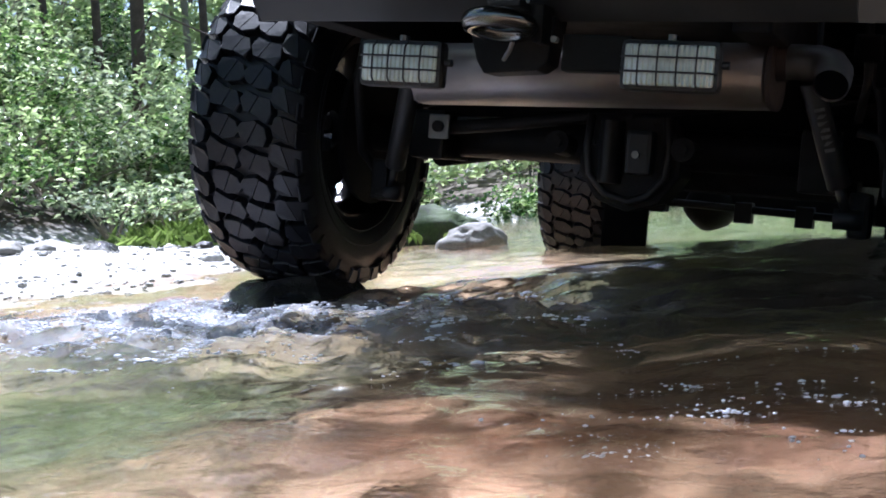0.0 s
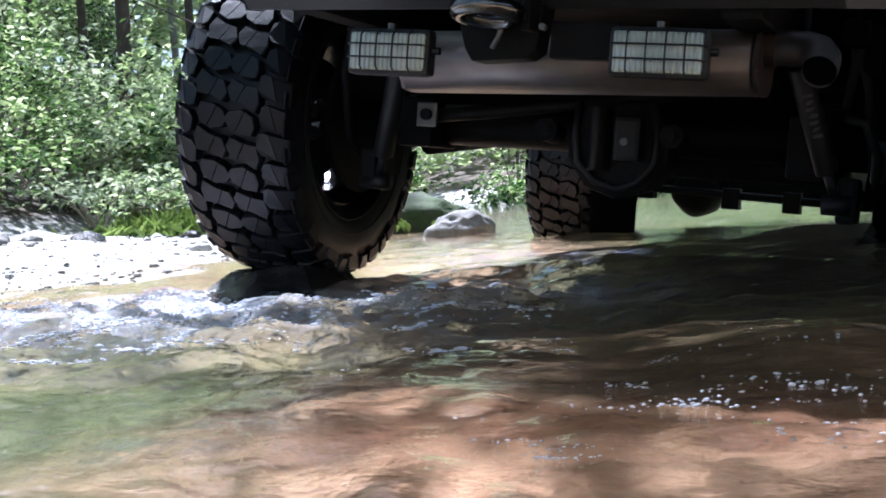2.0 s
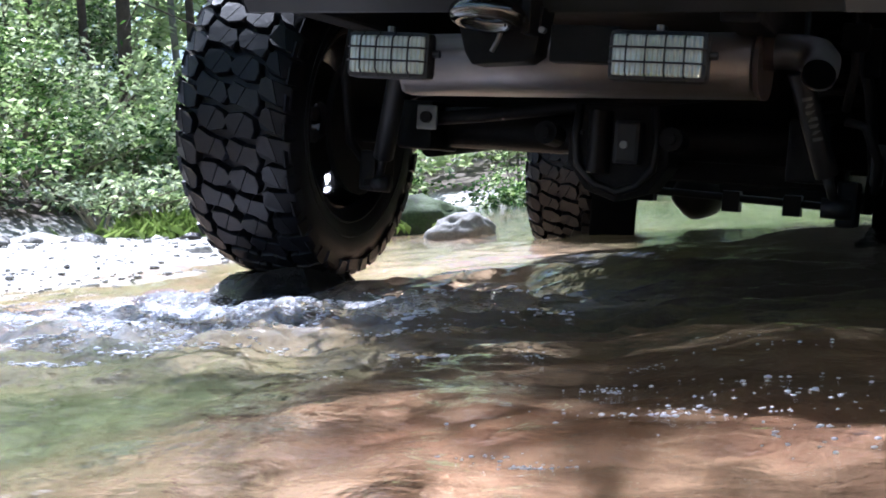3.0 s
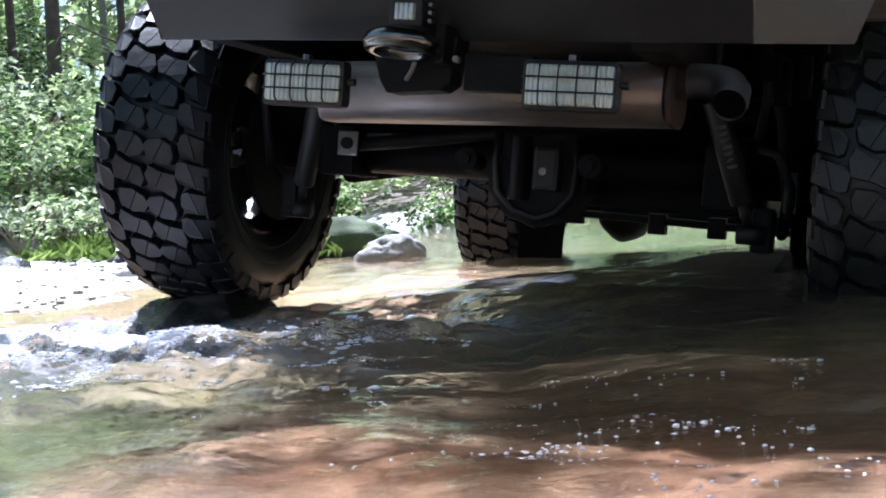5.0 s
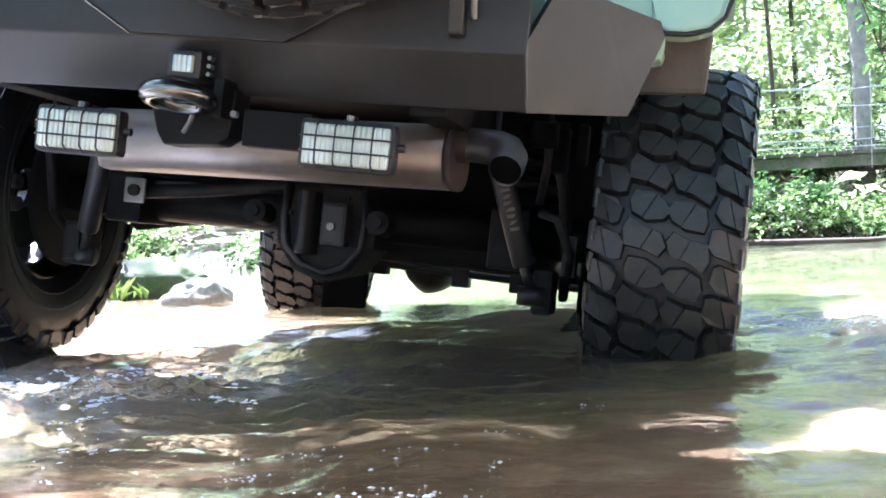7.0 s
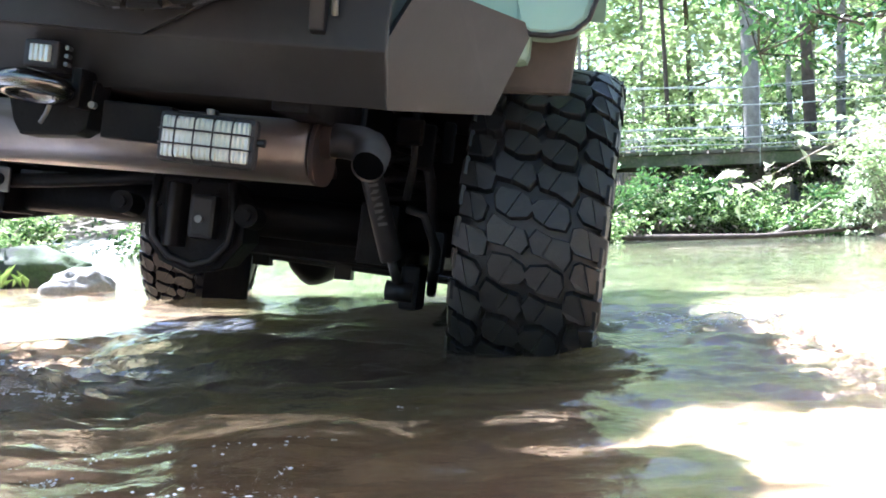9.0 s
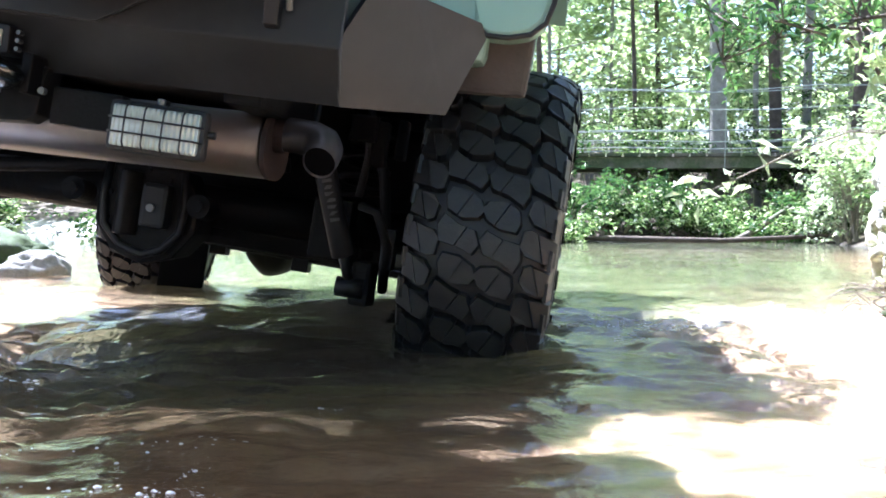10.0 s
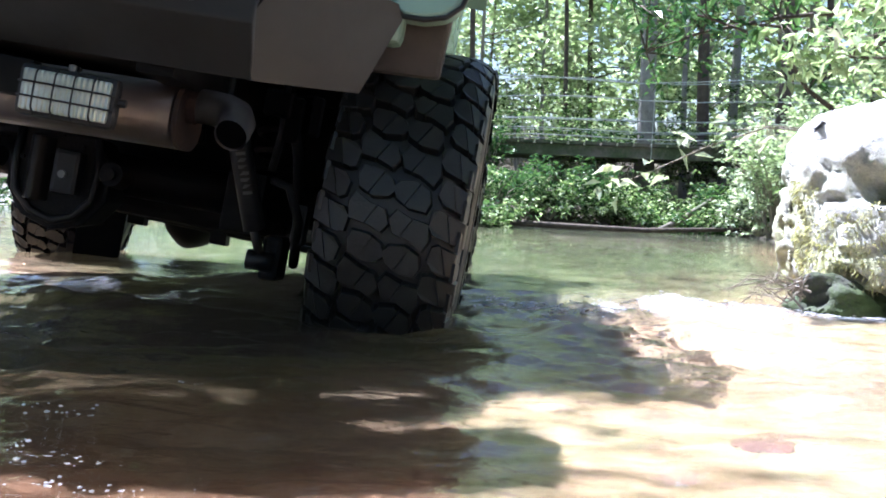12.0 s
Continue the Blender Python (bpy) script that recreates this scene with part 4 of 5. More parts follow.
for s in (-1, 1):
    bm = bmesh.new()
    box(bm, s * 0.47 - 0.045, s * 0.47 + 0.045, -0.16, 0.02, 0.07 if s > 0 else 0.09, 0.21, 0.008)
    part("spring_perch", bm, BLACK_STEEL, axle)
    top = Vector((-0.440, -0.34, 0.27)) if s < 0 else Vector((0.455, -0.30, 0.30))
    low = Vector((-0.540, -0.20, 0.0)) if s < 0 else Vector((0.545, -0.22, 0.020))
    d = (low - top)
    bm = bmesh.new()
    cyl(bm, top + d * 0.0, top + d * 0.76, 0.025, seg=20, bev=0.003)
    cyl(bm, top + d * 0.72, top + d * 0.95, 0.011, seg=12)
    cyl(bm, low - Vector((0.03, 0, 0)), low + Vector((0.03, 0, 0)), 0.022, seg=14)
    shock = part("shock_absorber", bm, SHOCK, suv, "dusty shock absorber with worn pale print", True)
    n = Vector((0.9 - top.x, -3.0 - top.y, 0)).normalized()
    side = d.normalized().cross(n).normalized()
    for k in range(7):
        c = top + d * (0.20 + 0.048 * k) + n * 0.0245
        bm = bmesh.new()
        prism(bm, [c + side * 0.011 + d * 0.011, c - side * (0.009 - 0.006 * (k % 3)) + d * 0.016, c - side * 0.010 - d * 0.006, c + side * (0.011 - 0.008 * (k % 2)) - d * 0.014], n * 0.0015)
        part("print_bar", bm, PALE_PRINT, shock)
    bm = bmesh.new()
    pts = []
    for k in range(90):
        a = k * math.tau / 15
        pts.append((s * 0.50 + 0.055 * math.cos(a), 0.02 + 0.055 * math.sin(a), 0.20 + 0.27 * k / 89))
    tube(bm, pts, 0.0085, 8)
    part("coil_spring", bm, BLACK_STEEL, suv, "black coil spring", True)
    bm = bmesh.new()
    tube(bm, [(s * 0.46, -0.08, 0.10), (s * 0.45, 0.35, 0.13), (s * 0.43, 0.78, 0.17)], [0.028, 0.024, 0.028], 12)
    part("control_arm", bm, BLACK_STEEL, suv, "black tubular suspension arm", True)
    bm = bmesh.new()
    box(bm, s * 0.42 - 0.035, s * 0.42 + 0.035, -0.86, 3.0, 0.33, 0.45, 0.008)
    part("frame_rail", bm, BLACK_STEEL, suv, "boxed black frame rail")

for s in (-1, 1):
    bm = bmesh.new()
    lathe(bm, [(s * 0.690, 0.045), (s * 0.690, 0.185), (s * 0.672, 0.19), (s * 0.668, 0.045)], 32)
    bmesh.ops.translate(bm, vec=(0, -0.03, 0.152), verts=bm.verts)
    part("brake_shield", bm, BLACK_STEEL, axle, "black brake dust shield")
    bm = bmesh.new()
    box(bm, s * 0.565 - 0.022, s * 0.565 + 0.022, -0.22, -0.10, -0.02, 0.08, 0.010)
    part("shock_mount", bm, BLACK_STEEL, axle)
    bm = bmesh.new()
    tube(bm, [(s * 0.60, -0.10, 0.02), (s * 0.615, -0.22, 0.10), (s * 0.60, -0.30, 0.26), (s * 0.56, -0.34, 0.40)], 0.012, 8)
    part("sway_bar_link", bm, BLACK_STEEL, suv, "", True)

# bracket plate with a hole, track bar, brake lines
bm = bmesh.new()
prism(bm, [(-0.440, -0.223, 0.138), (-0.388, -0.223, 0.138), (-0.388, -0.223, 0.196), (-0.440, -0.223, 0.196)], (0, 0.012, 0), 0.004)
bracket = part("track_bar_bracket", bm, ZINC, axle, "grey bracket plate with a bolt")
bm = bmesh.new()
cyl(bm, (-0.413, -0.222, 0.167), (-0.413, -0.234, 0.167), 0.014, seg=16)
part("bolt", bm, BLACK_STEEL, bracket)
bm = bmesh.new()
tube(bm, [(-0.41, -0.19, 0.165), (-0.28, -0.19, 0.180), (0.0, -0.18, 0.22), (0.36, -0.17, 0.27)], 0.017, 12)
part("track_bar", bm, BLACK_STEEL, suv, "", True)
bm = bmesh.new()
tube(bm, [(-0.39, -0.16, 0.19), (-0.25, -0.17, 0.195), (-0.05, -0.18, 0.215)], 0.006, 8)
part("brake_line", bm, ZINC, axle, "", True)
bm = bmesh.new()
tube(bm, [(0.57, -0.42, 0.42), (0.575, -0.40, 0.30), (0.56, -0.36, 0.22)], 0.009, 8)
part("brake_hose", bm, BLACK_STEEL, suv, "", True)
bm = bmesh.new()
tube(bm, [(0.56, -0.33, 0.20), (0.60, -0.34, 0.19), (0.63, -0.32, 0.12), (0.625, -0.28, 0.06)], 0.010, 8)
part("brake_hose", bm, BLACK_STEEL, suv, "", True)
bm = bmesh.new()
box(bm, 0.612, 0.642, -0.30, -0.24, 0.07, 0.16, 0.01)
part("caliper_bracket", bm, SHOCK, suv, "scuffed dark caliper bracket")
# small mounts, with the underbody's shade put into their near-black colour
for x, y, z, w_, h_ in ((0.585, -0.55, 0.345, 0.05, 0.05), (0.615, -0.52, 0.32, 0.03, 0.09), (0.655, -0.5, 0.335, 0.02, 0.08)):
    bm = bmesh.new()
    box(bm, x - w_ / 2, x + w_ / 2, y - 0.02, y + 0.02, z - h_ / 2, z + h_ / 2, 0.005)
    part("bumper_mount", bm, SHADE_BLACK, suv)

# black panels added to block the bright background seen past the axle
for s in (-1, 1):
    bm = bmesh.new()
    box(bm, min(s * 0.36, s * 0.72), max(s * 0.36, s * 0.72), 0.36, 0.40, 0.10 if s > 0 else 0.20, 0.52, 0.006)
    part("gap_panel", bm, BLACK_STEEL, suv, "added black panel filling the bright gap beside the frame")

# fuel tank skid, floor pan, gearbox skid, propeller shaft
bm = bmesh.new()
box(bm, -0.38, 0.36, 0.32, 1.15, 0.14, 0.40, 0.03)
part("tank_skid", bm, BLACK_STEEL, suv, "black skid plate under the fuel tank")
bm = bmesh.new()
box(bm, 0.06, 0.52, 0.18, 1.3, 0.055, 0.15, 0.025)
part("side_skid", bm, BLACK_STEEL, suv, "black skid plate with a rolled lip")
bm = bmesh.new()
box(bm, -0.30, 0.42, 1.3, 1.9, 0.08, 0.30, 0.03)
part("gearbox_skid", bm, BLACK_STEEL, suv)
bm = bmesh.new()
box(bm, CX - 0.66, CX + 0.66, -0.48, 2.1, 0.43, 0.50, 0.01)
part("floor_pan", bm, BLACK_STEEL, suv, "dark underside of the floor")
bm = bmesh.new()
tube(bm, [(0.02, 0.2, 0.165), (0.0, 0.8, 0.2), (0.0, 1.35, 0.24)], 0.03, 14)
part("propeller_shaft", bm, BLACK_STEEL, suv, "", True)

# added near-black panel that hides the front wheel's pale inner side
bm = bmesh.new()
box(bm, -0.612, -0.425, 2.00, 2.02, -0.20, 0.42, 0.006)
part("blocker_panel", bm, SHADE_BLACK, suv, "added black panel hiding the front wheel's pale inner side")

# added near-black panel that blocks the bright gap beside the lower rear wheel
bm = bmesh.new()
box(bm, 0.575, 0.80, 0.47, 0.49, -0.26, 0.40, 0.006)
part("blocker_panel", bm, SHADE_BLACK, suv, "added black panel closing the bright gap ahead of the rear wheel")

# front axle
bm = bmesh.new()
tube(bm, [(-0.72, 2.44, 0.055), (-0.3, 2.44, 0.035), (0.72, 2.44, 0.02)], 0.042, 14)
front_axle = part("front_axle", bm, BLACK_STEEL, suv, "", True)
bm = bmesh.new()
stone_mesh(bm, (-0.265, 2.46, 0.005), (0.115, 0.14, 0.108), 4, 3, 0.06)
part("differential_housing", bm, BLACK_STEEL, front_axle, "", True)
bm = bmesh.new()
tube(bm, [(-0.66, 2.20, 0.015), (0.0, 2.18, 0.0), (0.66, 2.20, -0.015)], 0.016, 10)
for x in (-0.43, -0.08, 0.16):
    box(bm, x - 0.035, x + 0.035, 2.16, 2.24, -0.035 - 0.02 * (x > -0.1) + 0.0, 0.03, 0.006)
part("tie_rod", bm, BLACK_STEEL, front_axle)

# body
bm = bmesh.new()
prism(bm, [(CX - 0.76, -0.50, 0.51), (CX - 0.76, -0.52, 1.05), (CX - 0.76, 1.35, 1.05), (CX - 0.76, 1.35, 0.51)], (1.52, 0, 0), 0.02)
body = part("body_tub", bm, PAINT, suv, "pale green painted body tub")
bm = bmesh.new()
prism(bm, [(CX - 0.62, 1.35, 0.60), (CX - 0.62, 1.35, 1.08), (CX - 0.58, 2.7, 0.99), (CX - 0.58, 2.72, 0.55)], (1.22, 0, 0), 0.03)
part("hood", bm, PAINT, suv, "pale green engine hood")
bm = bmesh.new()
for s in (-1, 1):
    tube(bm, [(CX + s * 0.60, -0.60, 1.0), (CX + s * 0.58, -0.35, 1.35), (CX + s * 0.56, 0.15, 1.60), (CX + s * 0.55, 0.95, 1.58)], 0.028, 10)
tube(bm, [(CX - 0.60, 0.15, 1.0), (CX - 0.56, 0.15, 1.60), (CX + 0.56, 0.15, 1.60), (CX + 0.60, 0.15, 1.0)], 0.028, 10)
part("roll_bar", bm, PLASTIC, suv, "black roll bar of the open top", True)
for s in (-1, 1):
    # fender flare: arch over each wheel
    for cy, cz in ((-0.03, 0.27), (2.44, 0.25)):
        bm = bmesh.new()
        ri, ro = 0.50, 0.575
        for k in range(15):
            a = math.radians(62 + 54 * k / 14)
            for r in (ri, ro):
                for xx in (0.70, 0.885):
                    bm.verts.new((CX + s * xx, cy + r * math.cos(a), cz + 0.05 + r * math.sin(a) * 0.93))
        bm.verts.ensure_lookup_table()
        v = bm.verts
        for k in range(14):
            i, j = 4 * k, 4 * k + 4
            for q in ((i, i + 1, j + 1, j), (i + 2, j + 2, j + 3, i + 3), (i + 1, i + 3, j + 3, j + 1), (i, j, j + 2, i + 2)):
                bm.faces.new([v[z] for z in q])
        bm.faces.new([v[z] for z in (0, 2, 3, 1)])
        bm.faces.new([v[z] for z in (56, 57, 59, 58)])
        bmesh.ops.bevel(bm, geom=[e for e in bm.edges if e.calc_face_angle(0) > 0.8], offset=0.012, segments=2, affect="EDGES")
        part("fender_flare", bm, PAINT, suv, "pale green fender flare")
    # rounded rear end of the flare, with its dark rubber lip, and the liner below it
    rim = [(0.727, 0.630), (0.735, 0.577), (0.757, 0.563), (0.800, 0.564), (0.842, 0.576), (0.868, 0.602), (0.878, 0.640), (0.880, 0.72)]
    bm = bmesh.new()
    prism(bm, [(CX + s * a, -0.52, b) for a, b in rim + [(0.727, 0.72)]], (0, 0.11, 0), 0.010)
    end = part("flare_end", bm, PAINT, suv, "pale green rounded rear end of the fender flare")
    bm = bmesh.new()
    tube(bm, [(CX + s * (a + 0.004), -0.524, b - 0.002) for a, b in rim[1:]], 0.0055, 8)
    part("rubber_lip", bm, PLASTIC, end, "black rubber lip", True)
    bm = bmesh.new()
    prism(bm, [(CX + s * 0.66, -0.42, 0.455), (CX + s * 0.846, -0.42, 0.465), (CX + s * 0.852, -0.43, 0.62), (CX + s * 0.66, -0.43, 0.62)], (0, 0.04, 0), 0.010)
    part("wheel_liner", bm, LINER, suv, "mud-stained brown wheel liner")
    bm = bmesh.new()
    box(bm, CX + s * 0.80 - 0.06, CX + s * 0.80 + 0.06, 0.45, 1.85, 0.37, 0.42, 0.02)
    part("rock_slider", bm, PLASTIC, suv, "black side step")
bm = bmesh.new()
prism(bm, [(CX - 0.60, 1.36, 1.10), (CX + 0.60, 1.36, 1.10), (CX + 0.57, 1.03, 1.62), (CX - 0.57, 1.03, 1.62)], (0, 0.012, 0.008))
part("windscreen", bm, DARK_GLASS, suv, "dark windscreen")

# ---- rocks ----


def rock(name, place, size, seed, material, label, turn=0.0, rough=0.25, sub=4):
    bm = bmesh.new()
    stone_mesh(bm, (0, 0, 0), size, seed, sub, rough)
    ob = part(name, bm, material, None, "", True, pose(*place, 0, 0, turn))
    return tagged(ob, label, "rock")


# rock under the wheel, its wedge stretched to include the tyre's dark reflection
bm = bmesh.new()
foot = [(-0.22, -0.42), (0.04, -0.58), (0.30, -0.34), (0.26, 0.10), (0.10, 0.34), (-0.22, 0.30), (-0.30, 0.0)]
crest = [(-0.10, -0.10), (0.02, -0.13), (0.10, -0.08), (0.12, 0.08), (0.04, 0.20), (-0.10, 0.18), (-0.15, 0.04)]
rings = [[bm.verts.new((fx + (cx - fx) * q, fy + (cy - fy) * q, -0.15 + 0.21 * q ** 0.85)) for (fx, fy), (cx, cy) in zip(foot, crest)] for q in (0, 0.35, 0.7, 1.0)]
for r0, r1 in zip(rings, rings[1:]):
    for k in range(7):
        bm.faces.new((r0[k], r0[(k + 1) % 7], r1[(k + 1) % 7], r1[k]))
bm.faces.new(rings[-1])
bm.faces.new(rings[0][::-1])
bmesh.ops.triangulate(bm, faces=bm.faces[:])
bmesh.ops.subdivide_edges(bm, edges=bm.edges[:], cuts=3, use_grid_fill=True)
for v in bm.verts:
    v.co += noise.noise_vector(v.co * 9) * 0.014 + noise.noise_vector(v.co * 30) * 0.005
tagged(part("rock", bm, STONE_WET, None, "", False, pose(-0.85, -0.14, 0)), "dark wet rock under the raised rear wheel, widened for the tyre's dark reflection", "rock")
rock("rock", (-1.15, -0.22, -0.03), (0.10, 0.09, 0.06), 5, STONE_RED, "small reddish wet rock beside the wheel")
rock("boulder", (-1.62, 3.05, 0.02), (0.18, 0.13, 0.105), 8, STONE, "small pale grey boulder at the water's edge", 20, 0.2)
rock("boulder", (-2.42, 4.1, 0.03), (0.56, 0.28, 0.19), 9, STONE_MOSSY, "long mossy dark boulder at the water's edge", 22, 0.22)
rock("boulder", (-1.75, 1.45, 0.02), (0.09, 0.1, 0.06), 12, STONE, "small pale stone on the gravel edge", 30)


def tall_boulder(place, half, height, seed):
    """A blocky boulder with upright sides, a domed top, weathered pits and an undercut foot."""
    bm = bmesh.new()
    bmesh.ops.create_icosphere(bm, subdivisions=6, radius=1.0)
    o = Vector((seed * 1.7, seed * 0.9, seed * 2.3))
    for v in bm.verts:
        d = v.co.normalized()
        k = (abs(d.x) ** 4 + abs(d.y) ** 4 + abs(d.z) ** 3.2) ** -0.26
        n = noise.noise(d * 1.6 + o) * 0.06 + noise.noise(d * 4.2 + o) * 0.03 + noise.noise(d * 10 + o) * 0.016 + noise.noise(d * 24 + o) * 0.020 + noise.noise(d * 50 + o) * 0.012
        pit = max(0.0, noise.noise(d * 4.5 - o) - 0.30) * 0.8 + max(0.0, 0.10 - abs(noise.noise(Vector((d.x * 2.0, d.y * 2.0, d.z * 5.0)) + o))) * 0.45
        p = d * k * (1 + n - pit)
        foot = max(0.0, min(1.0, (-0.50 - p.z) / 0.10))
        back = 0.42 * max(0.0, p.z + 0.5) if p.y < 0 else 0.0
        v.co = Vector((p.x * half[0] * (1 - 0.22 * foot), p.y * half[1] * (1 - 0.60 * foot) + back * half[1] * 0.9, (p.z + 0.8) * height / 1.8))
    rng = np.random.default_rng(seed)
    bm.normal_update()
    spots = [(v.co.copy(), v.normal.copy()) for v in bm.verts if 0.10 < v.co.z < 0.40 and v.normal.y < 0.35 and noise.noise(v.co * 7 + o) + 0.9 * noise.noise(v.co * 2.5) > 0.16 + 1.4 * max(0.0, v.co.z - 0.30)]
    spots = [spots[i] for i in rng.integers(0, len(spots), 1500)]
    ob = part("boulder", bm, BOULDER, None, "", True, pose(*place))
    at = np.array([c for c, n in spots]) + rng.normal(0, 0.004, (len(spots), 3))
    way = np.array([n for c, n in spots]) * 0.7 + rng.normal(0, 0.45, at.shape) + np.array([0, 0, -0.55])
    leaves("moss", at, way, rng.uniform(0.008, 0.022, len(at)), MOSS_PALE, ob, seed, 0.30, 0.3)["label"] = "yellow-green moss fringe"
    return tagged(ob, "tall boulder with pits and moss, the blown-out sun put into its pale colour", "rock")


tall_boulder((2.36, 0.88, -0.02), (0.42, 0.42), 0.66, 3)


# dark stones added in place of the shadow under the boulder's overhang
rock("rock", (2.02, 0.55, 0.03), (0.17, 0.09, 0.085), 51, STONE_MOSSY, "added dark stone standing in for the shaded hollow at the boulder's foot", 15, 0.35)
rock("rock", (2.28, 0.55, 0.03), (0.17, 0.10, 0.09), 52, STONE_MOSSY, "added dark stone standing in for the shaded hollow at the boulder's foot", 70, 0.35)

# loose gravel and cobbles on the bar
rng = np.random.default_rng(77)
me_v, me_f = [], []
base = bmesh.new()
bmesh.ops.create_icosphere(base, subdivisions=1, radius=1.0)
bv = np.array([v.co[:] for v in base.verts])
bf = np.array([[v.index for v in f.verts] for f in base.faces])
base.free()
count = 0
for k in range(3600):
    y = rng.uniform(-1.5, 9)
    x = float(left_bank(np.array(y))) + 0.35 - abs(rng.normal(0, 1.7))
    s = 0.005 + 0.012 * rng.random() ** 3 + (0.04 * rng.random() if rng.random() < 0.02 else 0)
    z = float(ground_height(np.array([x]), np.array([y]))[0])
    v = bv * (1 + rng.normal(0, 0.13, (len(bv), 1))) * np.array([s * rng.uniform(0.8, 1.5), s * rng.uniform(0.8, 1.4), s * 0.65])
    a = rng.uniform(0, 6.28)
    rot = np.array([[math.cos(a), -math.sin(a), 0], [math.sin(a), math.cos(a), 0], [0, 0, 1]])
    me_v.append(v @ rot.T + np.array([x, y, z + s * 0.25]))
    me_f.append(bf + count)
    count += len(bv)
tagged(raw("gravel", np.concatenate(me_v), np.concatenate(me_f), GRAVEL, None, True), "pale sunlit gravel and pebbles on the bar", "gravel", kind="stuff")

# ---- footbridge ----
bridge = empty("footbridge", Matrix.LocRotScale((-0.82, 17.4, -0.01), None, (1.86, 1.86, 1.86)))
tagged(bridge, "weathered wooden footbridge with wire side cables", "bridge")
bm = bmesh.new()
box(bm, -4.8, 3.6, -0.06, 0.06, 0.60, 0.70, 0.008)
part("beam", bm, WOOD_OLD, bridge)
bm = bmesh.new()
box(bm, -4.8, 3.6, 0.72, 0.84, 0.60, 0.70, 0.008)
part("beam", bm, WOOD_OLD, bridge)
for k in range(60):
    x = -4.75 + 0.139 * k
    bm = bmesh.new()
    box(bm, x, x + 0.125, -0.09, 0.87, 0.703, 0.728)
    part("plank", bm, WOOD_OLD, bridge)
for side_y in (-0.08, 0.86):
    for k, h in enumerate((0.04, 0.10, 0.19, 0.37, 0.53) if side_y < 0 else (0.06, 0.14, 0.25, 0.62)):
        bm = bmesh.new()
        pts = []
        for i in range(21):
            x = -4.8 + 8.6 * i / 20
            sag = -0.10 * (1 - abs(x - 0.2) / 4.5) * (0.3 + 0.5 * h) - 0.03 * math.sin(3.1 * x + 2.0 * k) * h + 0.02 * math.sin(math.pi * (x - 0.4) / 1.8) ** 2
            pts.append((x, side_y - 0.02 * k, 0.74 + h + sag))
        tube(bm, pts, 0.0045, 5)
        part("cable", bm, WIRE, bridge)
    for x in (-3.2, -1.4, 0.4, 2.2):
        bm = bmesh.new()
        tube(bm, [(x, side_y, 0.58), (x, side_y - 0.08, 1.0), (x, side_y - 0.12, 1.35)], 0.004, 6)
        part("hanger_wire", bm, WIRE, bridge)

# ---- trees and shrubs ----


def ground_at(x, y):
    return float(ground_height(np.array([x]), np.array([y]))[0])


def tree(x, y, radius, height, seed, bark=BARK, crown_low=0.35, crown_r=2.2, count=2600, leaf=0.11, lean=(0, 0), material=LEAF_B):
    rng = np.random.default_rng(seed)
    z = ground_at(x, y) - 0.1
    t = empty("tree", pose(x, y, z))
    tagged(t, "slender woodland tree with a bare trunk and a light green crown", "tree", "woodland trees")
    pts = [(lean[0] * h * height + 0.06 * math.sin(h * 7 + seed), lean[1] * h * height + 0.06 * math.cos(h * 5 + seed), h * height) for h in np.linspace(0, 1, 12)]
    bm = bmesh.new()
    tube(bm, pts, [radius * (1.25 if i == 0 else 1 - 0.075 * i) for i in range(12)], 12)
    ends = []
    for k in range(16):
        h = crown_low + (0.97 - crown_low) * rng.random()
        a = rng.uniform(0, 6.28)
        L = crown_r * (1.1 - 0.6 * (h - crown_low) / (1 - crown_low)) * rng.uniform(0.6, 1.1)
        b = Vector((lean[0] * h * height, lean[1] * h * height, h * height))
        e = b + Vector((math.cos(a) * L, math.sin(a) * L, rng.uniform(-0.1, 0.5) * L))
        m_ = (b + e) / 2 + Vector((0, 0, 0.08 * L))
        tube(bm, [b, m_, e], [radius * 0.32, radius * 0.2, radius * 0.06], 5)
        ends.append((b, m_, e))
    part("trunk", bm, bark, t, "", True)
    ctr = []
    for k in range(count // 22):
        b, m_, e = ends[rng.integers(len(ends))]
        s = rng.uniform(0.35, 1.1)
        c = np.array(m_) + (np.array(e) - np.array(m_)) * s + rng.normal(0, 0.28, 3)
        ctr.append(c)
    ctr = np.repeat(np.array(ctr), 22, 0)
    p = ctr + rng.normal(0, 1, ctr.shape) * np.array([0.30, 0.30, 0.13])
    w_ = rng.normal(0, 1, ctr.shape) * np.array([1, 1, 0.35])
    leaves("crown", p, w_, rng.uniform(0.6, 1.3, len(p)) * leaf, material, t, seed, 0.55)
    return t


